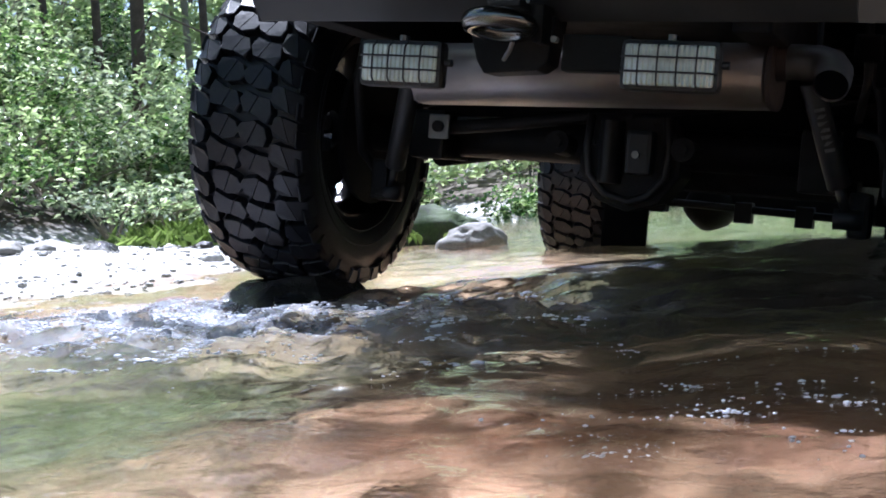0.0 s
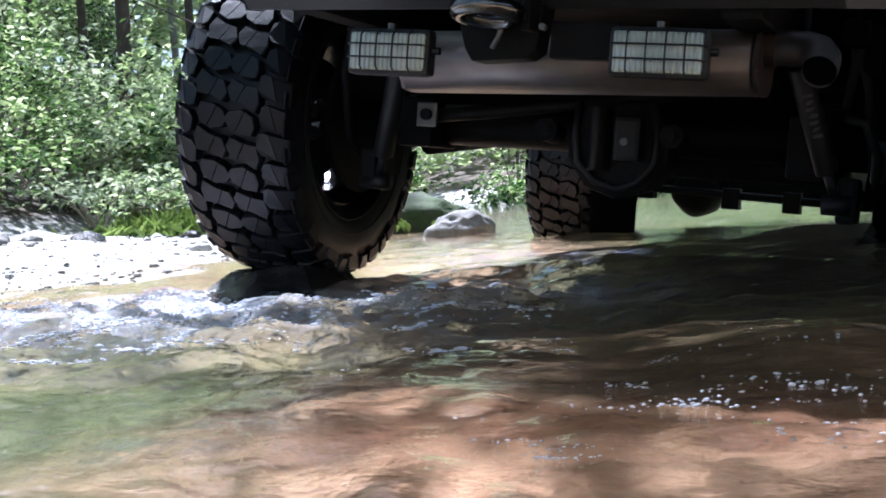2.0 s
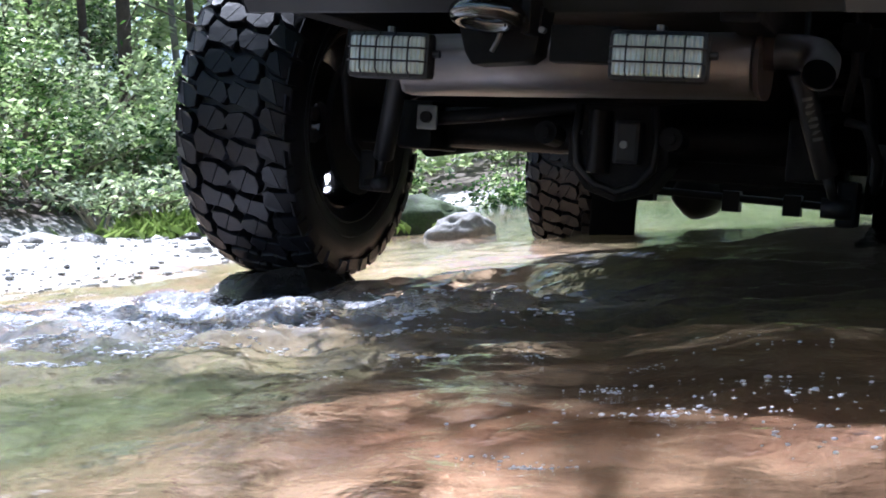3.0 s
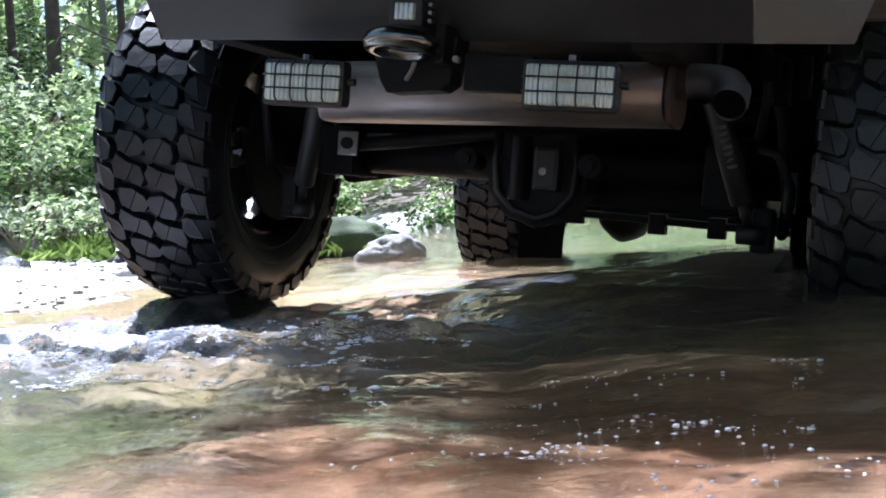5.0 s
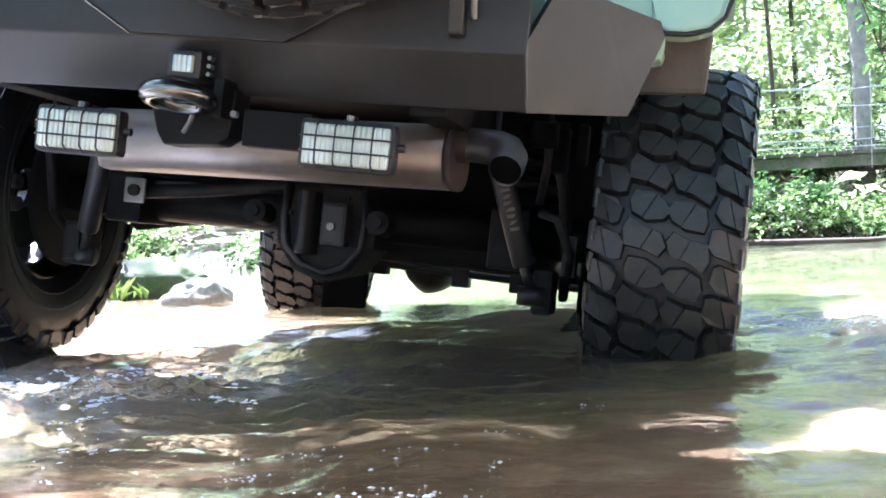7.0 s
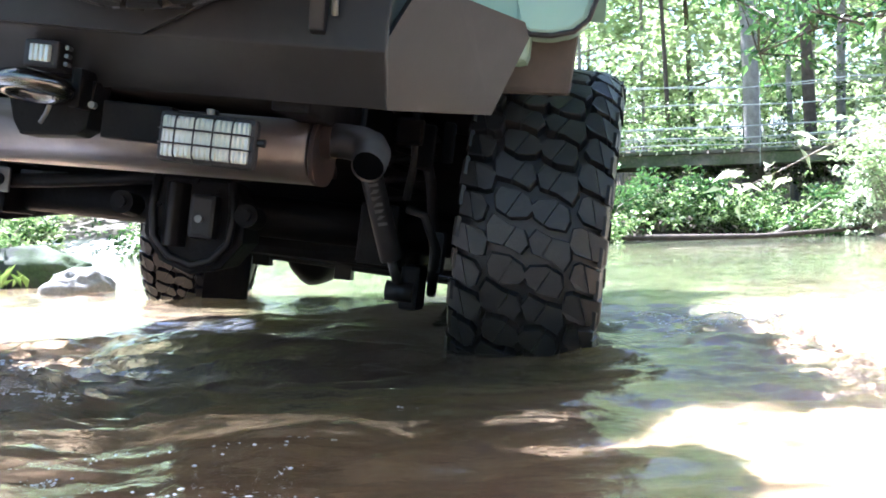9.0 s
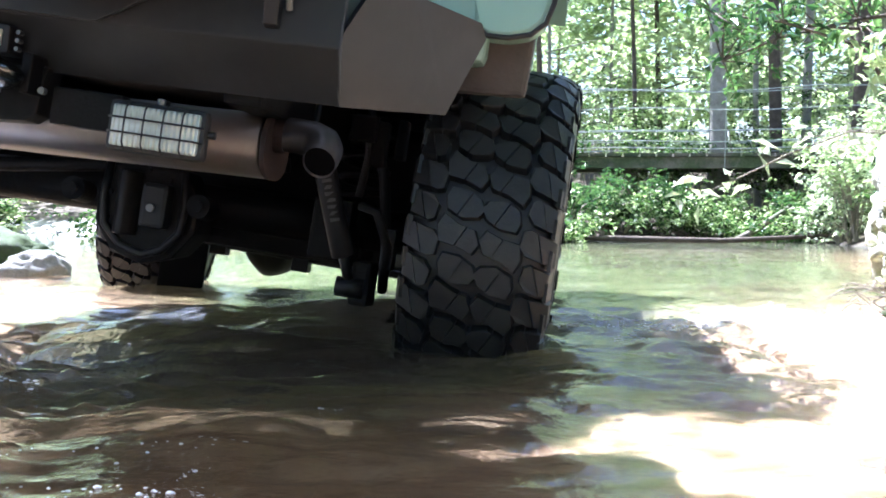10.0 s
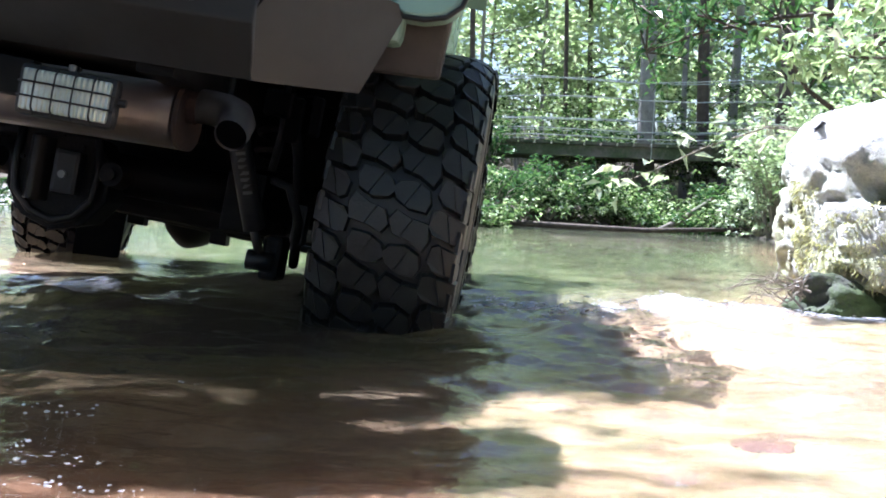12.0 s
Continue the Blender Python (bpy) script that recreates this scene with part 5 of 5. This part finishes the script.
def shrub(x, y, r, h, seed, count=700, leaf=0.07, material=LEAF_A, label="leafy green shrub on the creek bank"):
    rng = np.random.default_rng(seed)
    z = ground_at(x, y)
    s = empty("shrub", pose(x, y, z))
    tagged(s, label, "shrub", "bank shrubs")
    bm = bmesh.new()
    tips = []
    for k in range(9):
        a, q = rng.uniform(0, 6.28), rng.uniform(0.3, 1.0)
        e = Vector((math.cos(a) * r * q, math.sin(a) * r * q, h * rng.uniform(0.5, 1.0)))
        m_ = Vector((e.x * 0.35, e.y * 0.35, e.z * 0.6))
        tube(bm, [(0, 0, -0.05), m_, e], [0.012, 0.008, 0.003], 5)
        tips.append((np.array(m_), np.array(e)))
    part("stem", bm, TWIG, s)
    n = count // 8
    c = []
    for k in range(n):
        m_, e = tips[rng.integers(len(tips))]
        c.append(m_ + (e - m_) * rng.uniform(0.1, 1.1) + rng.normal(0, 1, 3) * np.array([r, r, h]) * 0.16)
    c = np.repeat(np.array(c), 8, 0)
    a = rng.uniform(0, 6.28, len(c))
    w_ = np.stack([np.cos(a), np.sin(a), rng.normal(0.1, 0.35, len(c))], 1)
    p = c + w_ * 0.02
    p[:, 2] = np.maximum(p[:, 2], 0.01)
    leaves("foliage", p, w_, rng.uniform(0.6, 1.3, len(c)) * leaf, material, s, seed, 0.5)
    return s


def azimuth_place(angle, dist):
    """A place so many metres from the middle of the walk, at an angle left of the vehicle's heading."""
    a = radians(angle)
    return 0.95 - math.sin(a) * dist, -3.05 + math.cos(a) * dist


rng = np.random.default_rng(5)
# shrubs on the left bank
k = 0
for ring, n, h in ((8.3, 14, 0.45), (9.2, 16, 0.7), (10.3, 16, 0.9), (11.8, 16, 1.1), (13.5, 14, 1.3), (16.0, 12, 1.6)):
    for i in range(n):
        k += 1
        x, y = azimuth_place(17 + 31 * (i + rng.random()) / n, ring + rng.uniform(-0.5, 0.5))
        if x > float(left_bank(np.array(y))) - 1.5:
            continue
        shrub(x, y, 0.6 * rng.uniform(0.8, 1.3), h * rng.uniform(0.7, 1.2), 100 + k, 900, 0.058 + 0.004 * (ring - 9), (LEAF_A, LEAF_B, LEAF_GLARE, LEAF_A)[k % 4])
for i in range(34):
    k += 1
    y = rng.uniform(3.6, 13)
    x = float(left_bank(np.array(y))) - rng.uniform(0.5, 2.4)
    shrub(x, y, 0.55, rng.uniform(0.3, 0.8), 250 + k, 600, 0.075, LEAF_A)
# far bank and right bank
for ring, n, h in ((18.6, 26, 0.5), (19.4, 24, 0.65), (22.0, 22, 1.3), (23.8, 18, 2.2)):
    for i in range(n):
        k += 1
        x, y = azimuth_place(-18 + 38 * (i + rng.random()) / n, ring - (1.6 if i > n * 0.45 else 0) + rng.uniform(-0.4, 0.4))
        shrub(x, y, 0.8 * rng.uniform(0.8, 1.3), h * rng.uniform(0.7, 1.2), 300 + k, 1100, 0.075, LEAF_A if rng.random() < 0.75 else LEAF_C)
for i in range(34):
    k += 1
    x, y = azimuth_place(6 + 22 * rng.random(), rng.uniform(16.5, 23))
    if ground_at(x, y) > 0.02:
        shrub(x, y, 0.8, rng.uniform(0.6, 1.5), 420 + k, 760, 0.10, LEAF_A)
for i in range(14):
    k += 1
    y = rng.uniform(2.5, 12)
    x = float(right_bank(np.array(y))) + rng.uniform(0.1, 1.6)
    shrub(x, y, 0.6, rng.uniform(0.5, 1.1), 500 + k, 700, 0.09, LEAF_A)

# growth on the right bank before the bridge's end, sunlight in its leaf colour
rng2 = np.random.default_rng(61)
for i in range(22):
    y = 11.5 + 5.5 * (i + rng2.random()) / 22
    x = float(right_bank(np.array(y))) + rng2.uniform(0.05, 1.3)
    shrub(x, y, 0.6, rng2.uniform(0.5, 1.5), 600 + i, 1000, 0.085, (LEAF_GLARE, LEAF_B, LEAF_B)[i % 3], "creek bank shrub with the sunlight put into its leaf colour")
# low growth at the bend, seen under the vehicle
for i in range(14):
    k += 1
    x, y = azimuth_place(17.5 + 8 * rng.random(), rng.uniform(10.6, 13.5))
    if ground_at(x, y) > 0.03:
        shrub(x, y, 0.5, rng.uniform(0.5, 1.0), 560 + k, 600, 0.085, LEAF_B if i % 2 else LEAF_A)

# trees that stand out singly, then the woods around
for a, d, r, h, seed, bark in ((37.6, 13.6, 0.050, 10, 1, BARK), (36.1, 12.6, 0.075, 12, 2, BARK), (33.5, 16, 0.06, 10, 3, BARK), (40.2, 15, 0.05, 9, 4, BARK),
                               (-6.1, 22.0, 0.155, 14, 5, BARK_PALE), (-8.6, 23.0, 0.12, 13, 6, BARK), (-7.9, 24, 0.06, 12, 7, BARK_PALE), (-10.0, 24.5, 0.10, 12, 8, BARK_PALE),
                               (-12.1, 22.0, 0.14, 12, 9, BARK), (-13.6, 24, 0.08, 12, 10, BARK), (-2.5, 24, 0.05, 11, 11, BARK), (1.5, 23, 0.06, 11, 12, BARK)):
    x, y = azimuth_place(a, d)
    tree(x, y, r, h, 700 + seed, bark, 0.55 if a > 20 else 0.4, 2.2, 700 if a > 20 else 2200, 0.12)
for i in range(50):
    a = -22 + 72 * (i + rng.random()) / 50
    d = rng.uniform(19, 32) if a > 22 else rng.uniform(25, 38)
    x, y = azimuth_place(a, d)
    if 14 < a < 27:
        continue
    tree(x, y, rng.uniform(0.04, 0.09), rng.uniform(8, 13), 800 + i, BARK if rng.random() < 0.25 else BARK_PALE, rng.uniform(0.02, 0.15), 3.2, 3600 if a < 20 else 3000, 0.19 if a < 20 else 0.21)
# unseen trees leaning over the near bank, added to dapple and shade the shallows
tree(-5.5, -0.30, 0.10, 6.6, 777, BARK, 0.64, 1.15, 2000, 0.12, (0.30, 0.0))
tree(-3.93, 0.78, 0.09, 6.8, 778, BARK, 0.88, 0.42, 1600, 0.09, (0.292, 0.0))
# the woods go on behind, out of view
for i in range(30):
    a = 60 + 280 * i / 30
    x, y = azimuth_place(a, rng.uniform(12, 20))
    tree(x, y, 0.12, rng.uniform(8, 12), 900 + i, BARK, 0.15, 3.0, 1800, 0.25)
# unseen wide crowns over the banks, added to block sky light
for i, (x, y, h, lean) in enumerate(((-4.6, -5.2, 9.0, (0.30, 0.05)), (5.0, -5.4, 9.0, (-0.30, 0.05)), (4.9, -0.4, 8.6, (-0.16, -0.05)), (5.4, -9.5, 9.5, (-0.30, 0.10)), (-5.0, -9.5, 9.5, (0.32, 0.10)), (5.6, 2.6, 9.0, (-0.10, 0.0)), (7.5, -3.0, 9.0, (0, 0)))):
    tree(x, y, 0.15, h, 950 + i, BARK, 0.62, 3.9, 4200, 0.34, lean, LEAF_C)
# far woods that close the view between the trunks
rng = np.random.default_rng(55)
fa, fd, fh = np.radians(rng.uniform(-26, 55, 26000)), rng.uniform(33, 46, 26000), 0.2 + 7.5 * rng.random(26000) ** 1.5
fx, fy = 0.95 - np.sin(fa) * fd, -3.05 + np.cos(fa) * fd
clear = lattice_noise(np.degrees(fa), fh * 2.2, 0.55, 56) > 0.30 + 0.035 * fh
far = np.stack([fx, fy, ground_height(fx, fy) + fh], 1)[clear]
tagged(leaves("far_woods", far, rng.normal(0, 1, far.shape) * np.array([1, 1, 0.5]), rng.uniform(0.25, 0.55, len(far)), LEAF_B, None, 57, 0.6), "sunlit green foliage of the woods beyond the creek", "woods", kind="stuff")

# ---- small things at the water ----
for k, (x, y, sx, m_, lab) in enumerate(((1.48, -1.30, 0.045, STONE_RED, "reddish stone on the shallow bed"), (1.42, -1.45, 0.035, STONE_RED, "reddish stone on the shallow bed"),
                                          (1.62, -0.9, 0.07, STONE, "pale stone on the shallow bed"), (1.30, -1.62, 0.02, STONE, "pale stone on the shallow bed"),
                                          (0.12, -1.62, 0.04, STONE_RED, "reddish stone on the sunny bed"))):
    rock("stone", (x, y, ground_at(x, y) - 0.004), (sx, sx * 0.8, sx * 0.26), 40 + k, m_, lab, 40 * k, 0.2, 3)
rng = np.random.default_rng(9)
for k in range(26):
    y = rng.uniform(0.2, 4.5)
    x = float(left_bank(np.array(y))) - rng.uniform(0.05, 1.7)
    sx = rng.uniform(0.03, 0.09)
    rock("stone", (x, y, ground_at(x, y) + sx * 0.2), (sx * 1.4, sx, sx * 0.55), 60 + k, STONE_WET if rng.random() < 0.5 else STONE, "flat stone lying on the gravel bar", 30 * k, 0.25, 3)

# bare roots at the boulder's foot
roots = empty("root_tangle", pose(1.84, 0.47, 0.0))
tagged(roots, "tangle of bare sunlit roots at the boulder's foot", "roots")
for k in range(12):
    bm = bmesh.new()
    e = Vector((-0.04 - 0.26 * rng.random(), rng.uniform(-0.10, 0.05), rng.uniform(-0.03, 0.10)))
    pts = [Vector((0.06, 0, 0.04 + 0.06 * rng.random())).lerp(e, q) + Vector((0, 0, 0.04 * math.sin(q * 3.1))) + Vector(rng.normal(0, 0.016, 3)) for q in (0, 0.2, 0.4, 0.6, 0.8, 1.0)]
    tube(bm, pts, [0.0035, 0.003, 0.0025, 0.002, 0.0014, 0.0008], 6)
    part("root", bm, TWIG, roots)


def branch(place, pts, radius, label, leaf_n, leaf, material, seed, bark=BARK, twigs=6):
    """A branch with side twigs and leaves."""
    rng = np.random.default_rng(seed)
    b = empty("branch", pose(*place))
    tagged(b, label, "branch")
    bm = bmesh.new()
    pts = [Vector(p) for p in pts]
    tube(bm, pts, [radius * (1 - 0.75 * i / (len(pts) - 1)) for i in range(len(pts))], 7)
    part("limb", bm, bark, b, "", True)
    tips = [(pts[i], pts[i + 1]) for i in range(len(pts) // 2, len(pts) - 1)]
    for k in range(twigs):
        bm = bmesh.new()
        i = rng.integers(1, len(pts))
        L = (pts[-1] - pts[0]).length * rng.uniform(0.12, 0.3)
        e = pts[i] + Vector(rng.normal(0, 1, 3)).normalized() * L
        tube(bm, [pts[i], (pts[i] + e) / 2 + Vector((0, 0, 0.03 * L)), e], [radius * 0.3, radius * 0.2, radius * 0.08], 5)
        part("twig", bm, bark, b, "", True)
        tips.append((pts[i], e))
    c = []
    for k in range(leaf_n):
        p, q = tips[rng.integers(len(tips))]
        c.append(np.array(p.lerp(q, rng.uniform(0.3, 1.05))) + rng.normal(0, leaf * 0.35, 3))
    c = np.array(c)
    w_ = rng.normal(0, 1, c.shape) * np.array([1, 1, 0.5]) + np.array([0, 0, -0.25])
    leaves("foliage", c, w_, rng.uniform(0.7, 1.25, leaf_n) * leaf, material, b, seed, 0.42, 0.2)
    return b


branch((2.9, 2.78, 0.55), [(0, 0, 0), (-0.28, 0, 0.14), (-0.50, 0.02, 0.30), (-0.62, 0.05, 0.50), (-0.95, 0.1, 0.62), (-1.25, 0.1, 0.66)], 0.016, "dark leafy branch hanging over the creek", 130, 0.085, LEAF_C, 3, BARK, 12)
branch((3.3, 3.0, 1.32), [(0, 0, 0), (-0.5, 0, -0.06), (-1.0, 0.02, -0.12), (-1.35, 0.03, -0.20), (-1.6, 0.04, -0.30)], 0.016, "dark feathery bough hanging over the creek", 520, 0.055, LEAF_C, 14, BARK, 26)
branch((3.2, 2.6, 1.00), [(0, 0, 0), (-0.35, 0, -0.02), (-0.65, 0.02, -0.02), (-0.85, 0.03, 0.02)], 0.010, "bright green leafy bough over the boulder", 300, 0.075, LEAF_B, 15, BARK, 18)
branch((2.9, 3.4, 1.15), [(0, 0, 0), (-0.3, 0, 0.05), (-0.7, 0.02, 0.08), (-1.1, 0.05, 0.10)], 0.014, "dark leafy branch hanging over the creek", 150, 0.08, LEAF_C, 4, BARK, 10)
branch((2.75, 2.0, 0.5), [(0, 0, 0), (-0.15, 0, 0.2), (-0.22, 0, 0.45), (-0.2, 0, 0.7)], 0.010, "bright green leafy branch beside the boulder", 170, 0.08, LEAF_B, 5, BARK, 10)
branch((2.62, 3.0, 0.67), [(0, 0, 0), (-0.35, 0, 0.02), (-0.62, 0.02, -0.08), (-0.86, 0.03, -0.20), (-1.02, 0.04, -0.27)], 0.006, "laurel branch over the water, sun glare put into its pale leaves", 20, 0.115, LEAF_SUN_PALE, 6, TWIG, 3)
branch((2.9, 3.0, 0.60), [(0, 0, 0), (-0.3, 0, 0.08), (-0.6, 0.02, 0.10), (-0.85, 0.05, 0.06)], 0.006, "thin twig over the water, sun glare put into its pale leaves", 16, 0.09, LEAF_SUN_PALE, 7, TWIG, 4)
branch((2.75, 2.2, 0.98), [(0, 0, 0), (-0.15, 0, 0.06), (-0.32, 0.02, 0.02), (-0.46, 0.05, 0.10)], 0.005, "thin pale twig with a few large leaves", 7, 0.09, LEAF_SUN_PALE, 9, TWIG, 3)
branch((-3.4, 5.2, 1.15), [(0, 0, 0), (-0.3, -0.3, 0.12), (-0.6, -0.5, 0.30), (-1.0, -0.8, 0.55)], 0.02, "bare fallen branch leaning in the bank shrubs", 12, 0.06, LEAF_A, 8, BARK, 5)

# fallen log along the far bank
bm = bmesh.new()
tube(bm, [(0, 0, 0), (1.6, 0.15, 0.03), (3.4, 0.1, 0.0), (5.0, 0.3, 0.08)], [0.04, 0.04, 0.035, 0.025], 12)
tagged(part("log", bm, BARK, None, "", True, pose(-0.5, 14.1, 0.03)), "dark fallen log along the far bank", "log")
bm = bmesh.new()
tube(bm, [(0, 0, 0), (0.3, 0.1, 0.16), (0.8, 0.2, 0.50)], [0.05, 0.045, 0.03], 12)
tagged(part("log", bm, WOOD_OLD, None, "", True, pose(3.1, 14.6, 0.0)), "pale broken log leaning on the far bank", "log")

# grass at the foot of the left bank
rng = np.random.default_rng(31)
gp = []
for k in range(60):
    a, d = rng.uniform(25, 37), rng.uniform(7.3, 8.6)
    x, y = azimuth_place(a, d)
    z = ground_at(x, y)
    for q in range(40):
        gp.append((x + rng.normal(0, 0.12), y + rng.normal(0, 0.12), z))
gp = np.array(gp)
tagged(leaves("grass", gp, rng.normal(0, 0.35, gp.shape) + np.array([0, 0, 1.0]), rng.uniform(0.06, 0.16, len(gp)), MOSS, None, 3, 0.12, 0.5), "bright green grass at the bank's foot", "grass", kind="stuff")

# ---- what moves ----


def foam_patch(place, rx, ry, n, seed, label, size=(0.002, 0.007), clumps=0):
    """Flecks of foam and small bubbles that ride together on the surface."""
    rng = np.random.default_rng(seed)
    vs, fs, c = [], [], 0
    for k in range(n):
        if clumps and k % clumps == 0:
            mx, my = rng.normal(0, rx), rng.normal(0, ry)
        x, y = (mx + rng.normal(0, 0.026), my + rng.normal(0, 0.013)) if clumps else (rng.normal(0, rx), rng.normal(0, ry))
        r = rng.uniform(*size) * (1.6 if rng.random() < 0.08 else 1)
        z = float(water_height(np.array([place[0] + x]), np.array([place[1] + y]))[0]) + r * 0.2
        v = bv * np.array([r * rng.uniform(0.8, 2.6 if clumps else 1.4), r * rng.uniform(0.8, 1.5), r * 0.5]) * (1 + rng.normal(0, 0.12, (len(bv), 1)))
        vs.append(v + np.array([x, y, z]))
        fs.append(bf + c)
        c += len(bv)
    ob = raw("foam", np.concatenate(vs), np.concatenate(fs), FOAM, None, True)
    ob.matrix_basis = pose(place[0], place[1], 0)
    return tagged(ob, label, "foam", "foam on the water", "stuff")


DRIFTERS = []
rng = np.random.default_rng(12)
for k in range(10):
    x, y = rng.uniform(0.25, 0.95), rng.uniform(-2.25, -1.5)
    DRIFTERS.append((foam_patch((x, y), rng.uniform(0.008, 0.04), rng.uniform(0.006, 0.02), int(rng.integers(14, 40)), 200 + k, "cluster of white bubbles drifting on the creek", (0.0008, 0.0024)), x, y))
for k in range(14):
    x, y = rng.uniform(-0.6, 0.9), rng.uniform(-2.0, -1.0)
    DRIFTERS.append((foam_patch((x, y), 0.02, 0.012, int(rng.integers(4, 10)), 240 + k, "few white bubbles drifting on the creek", (0.0008, 0.0024)), x, y))
for k in range(11):
    x, y = 0.60 + rng.normal(0, 0.10), -1.84 + rng.normal(0, 0.13)
    DRIFTERS.append((foam_patch((x, y), rng.uniform(0.02, 0.07), rng.uniform(0.012, 0.03), int(rng.integers(8, 26)), 270 + k, "sparse bright bubbles turning in the eddy", (0.0010, 0.0030)), x, y))
CHURN = []
for k, (x, y, rx, ry, n, lab) in enumerate((
        (-0.85, -0.72, 0.26, 0.12, 2600, "white foam churning below the rock"), (-0.55, -0.95, 0.24, 0.10, 1700, "white foam churning below the rock"),
        (-1.15, -0.55, 0.28, 0.14, 2200, "white foam churning below the rock"), (-0.65, -1.10, 0.32, 0.12, 1100, "loose foam drifting off the riffle"),
        (-0.17, -0.70, 0.11, 0.05, 1100, "bluish froth in the hollow beside the wheel"), (-0.30, -0.62, 0.08, 0.04, 500, "bluish froth in the hollow beside the wheel"),
        (1.50, 0.25, 0.17, 0.05, 620, "white foam on the riffle by the boulder"), (1.78, 0.48, 0.18, 0.05, 520, "white foam on the riffle by the boulder"),
        (1.22, 0.10, 0.10, 0.10, 260, "white foam on the riffle by the boulder"),
        (-0.42, -1.35, 0.22, 0.14, 520, "loose foam drifting off the riffle"), (-1.30, -0.80, 0.30, 0.16, 900, "white foam churning below the rock"))):
    CHURN.append((foam_patch((x, y), rx, ry, n, 301 + k, lab, (0.0010, 0.0042), 26), x, y))



def motions():
    walk(bubbles, [(t, pose(FLOW.x * 0.30 * t, FLOW.y * 0.30 * t, 0)) for t in (0, 3, 6, 9, 12)])
    for k, (ob, x, y) in enumerate(DRIFTERS):
        v = 0.008 + 0.006 * (k % 3) if k >= 24 else 0.035 + 0.02 * (k % 3)
        walk(ob, [(t, pose(x + FLOW.x * v * (t - 4), y + FLOW.y * v * (t - 4) * 0.6, 0.002 * math.sin(t * 2.1 + k), 0, 0, 4 * math.sin(t * 0.7 + k))) for t in range(0, 13)])
    for k, (ob, x, y) in enumerate(CHURN):
        walk(ob, [(0.5 * i, pose(x + 0.02 * math.sin(2.3 * i + k), y + 0.012 * math.sin(1.7 * i + 2 * k), 0.003 * math.sin(2.9 * i + k), 0, 0, 2 * math.sin(1.3 * i + k))) for i in range(25)])


motions()
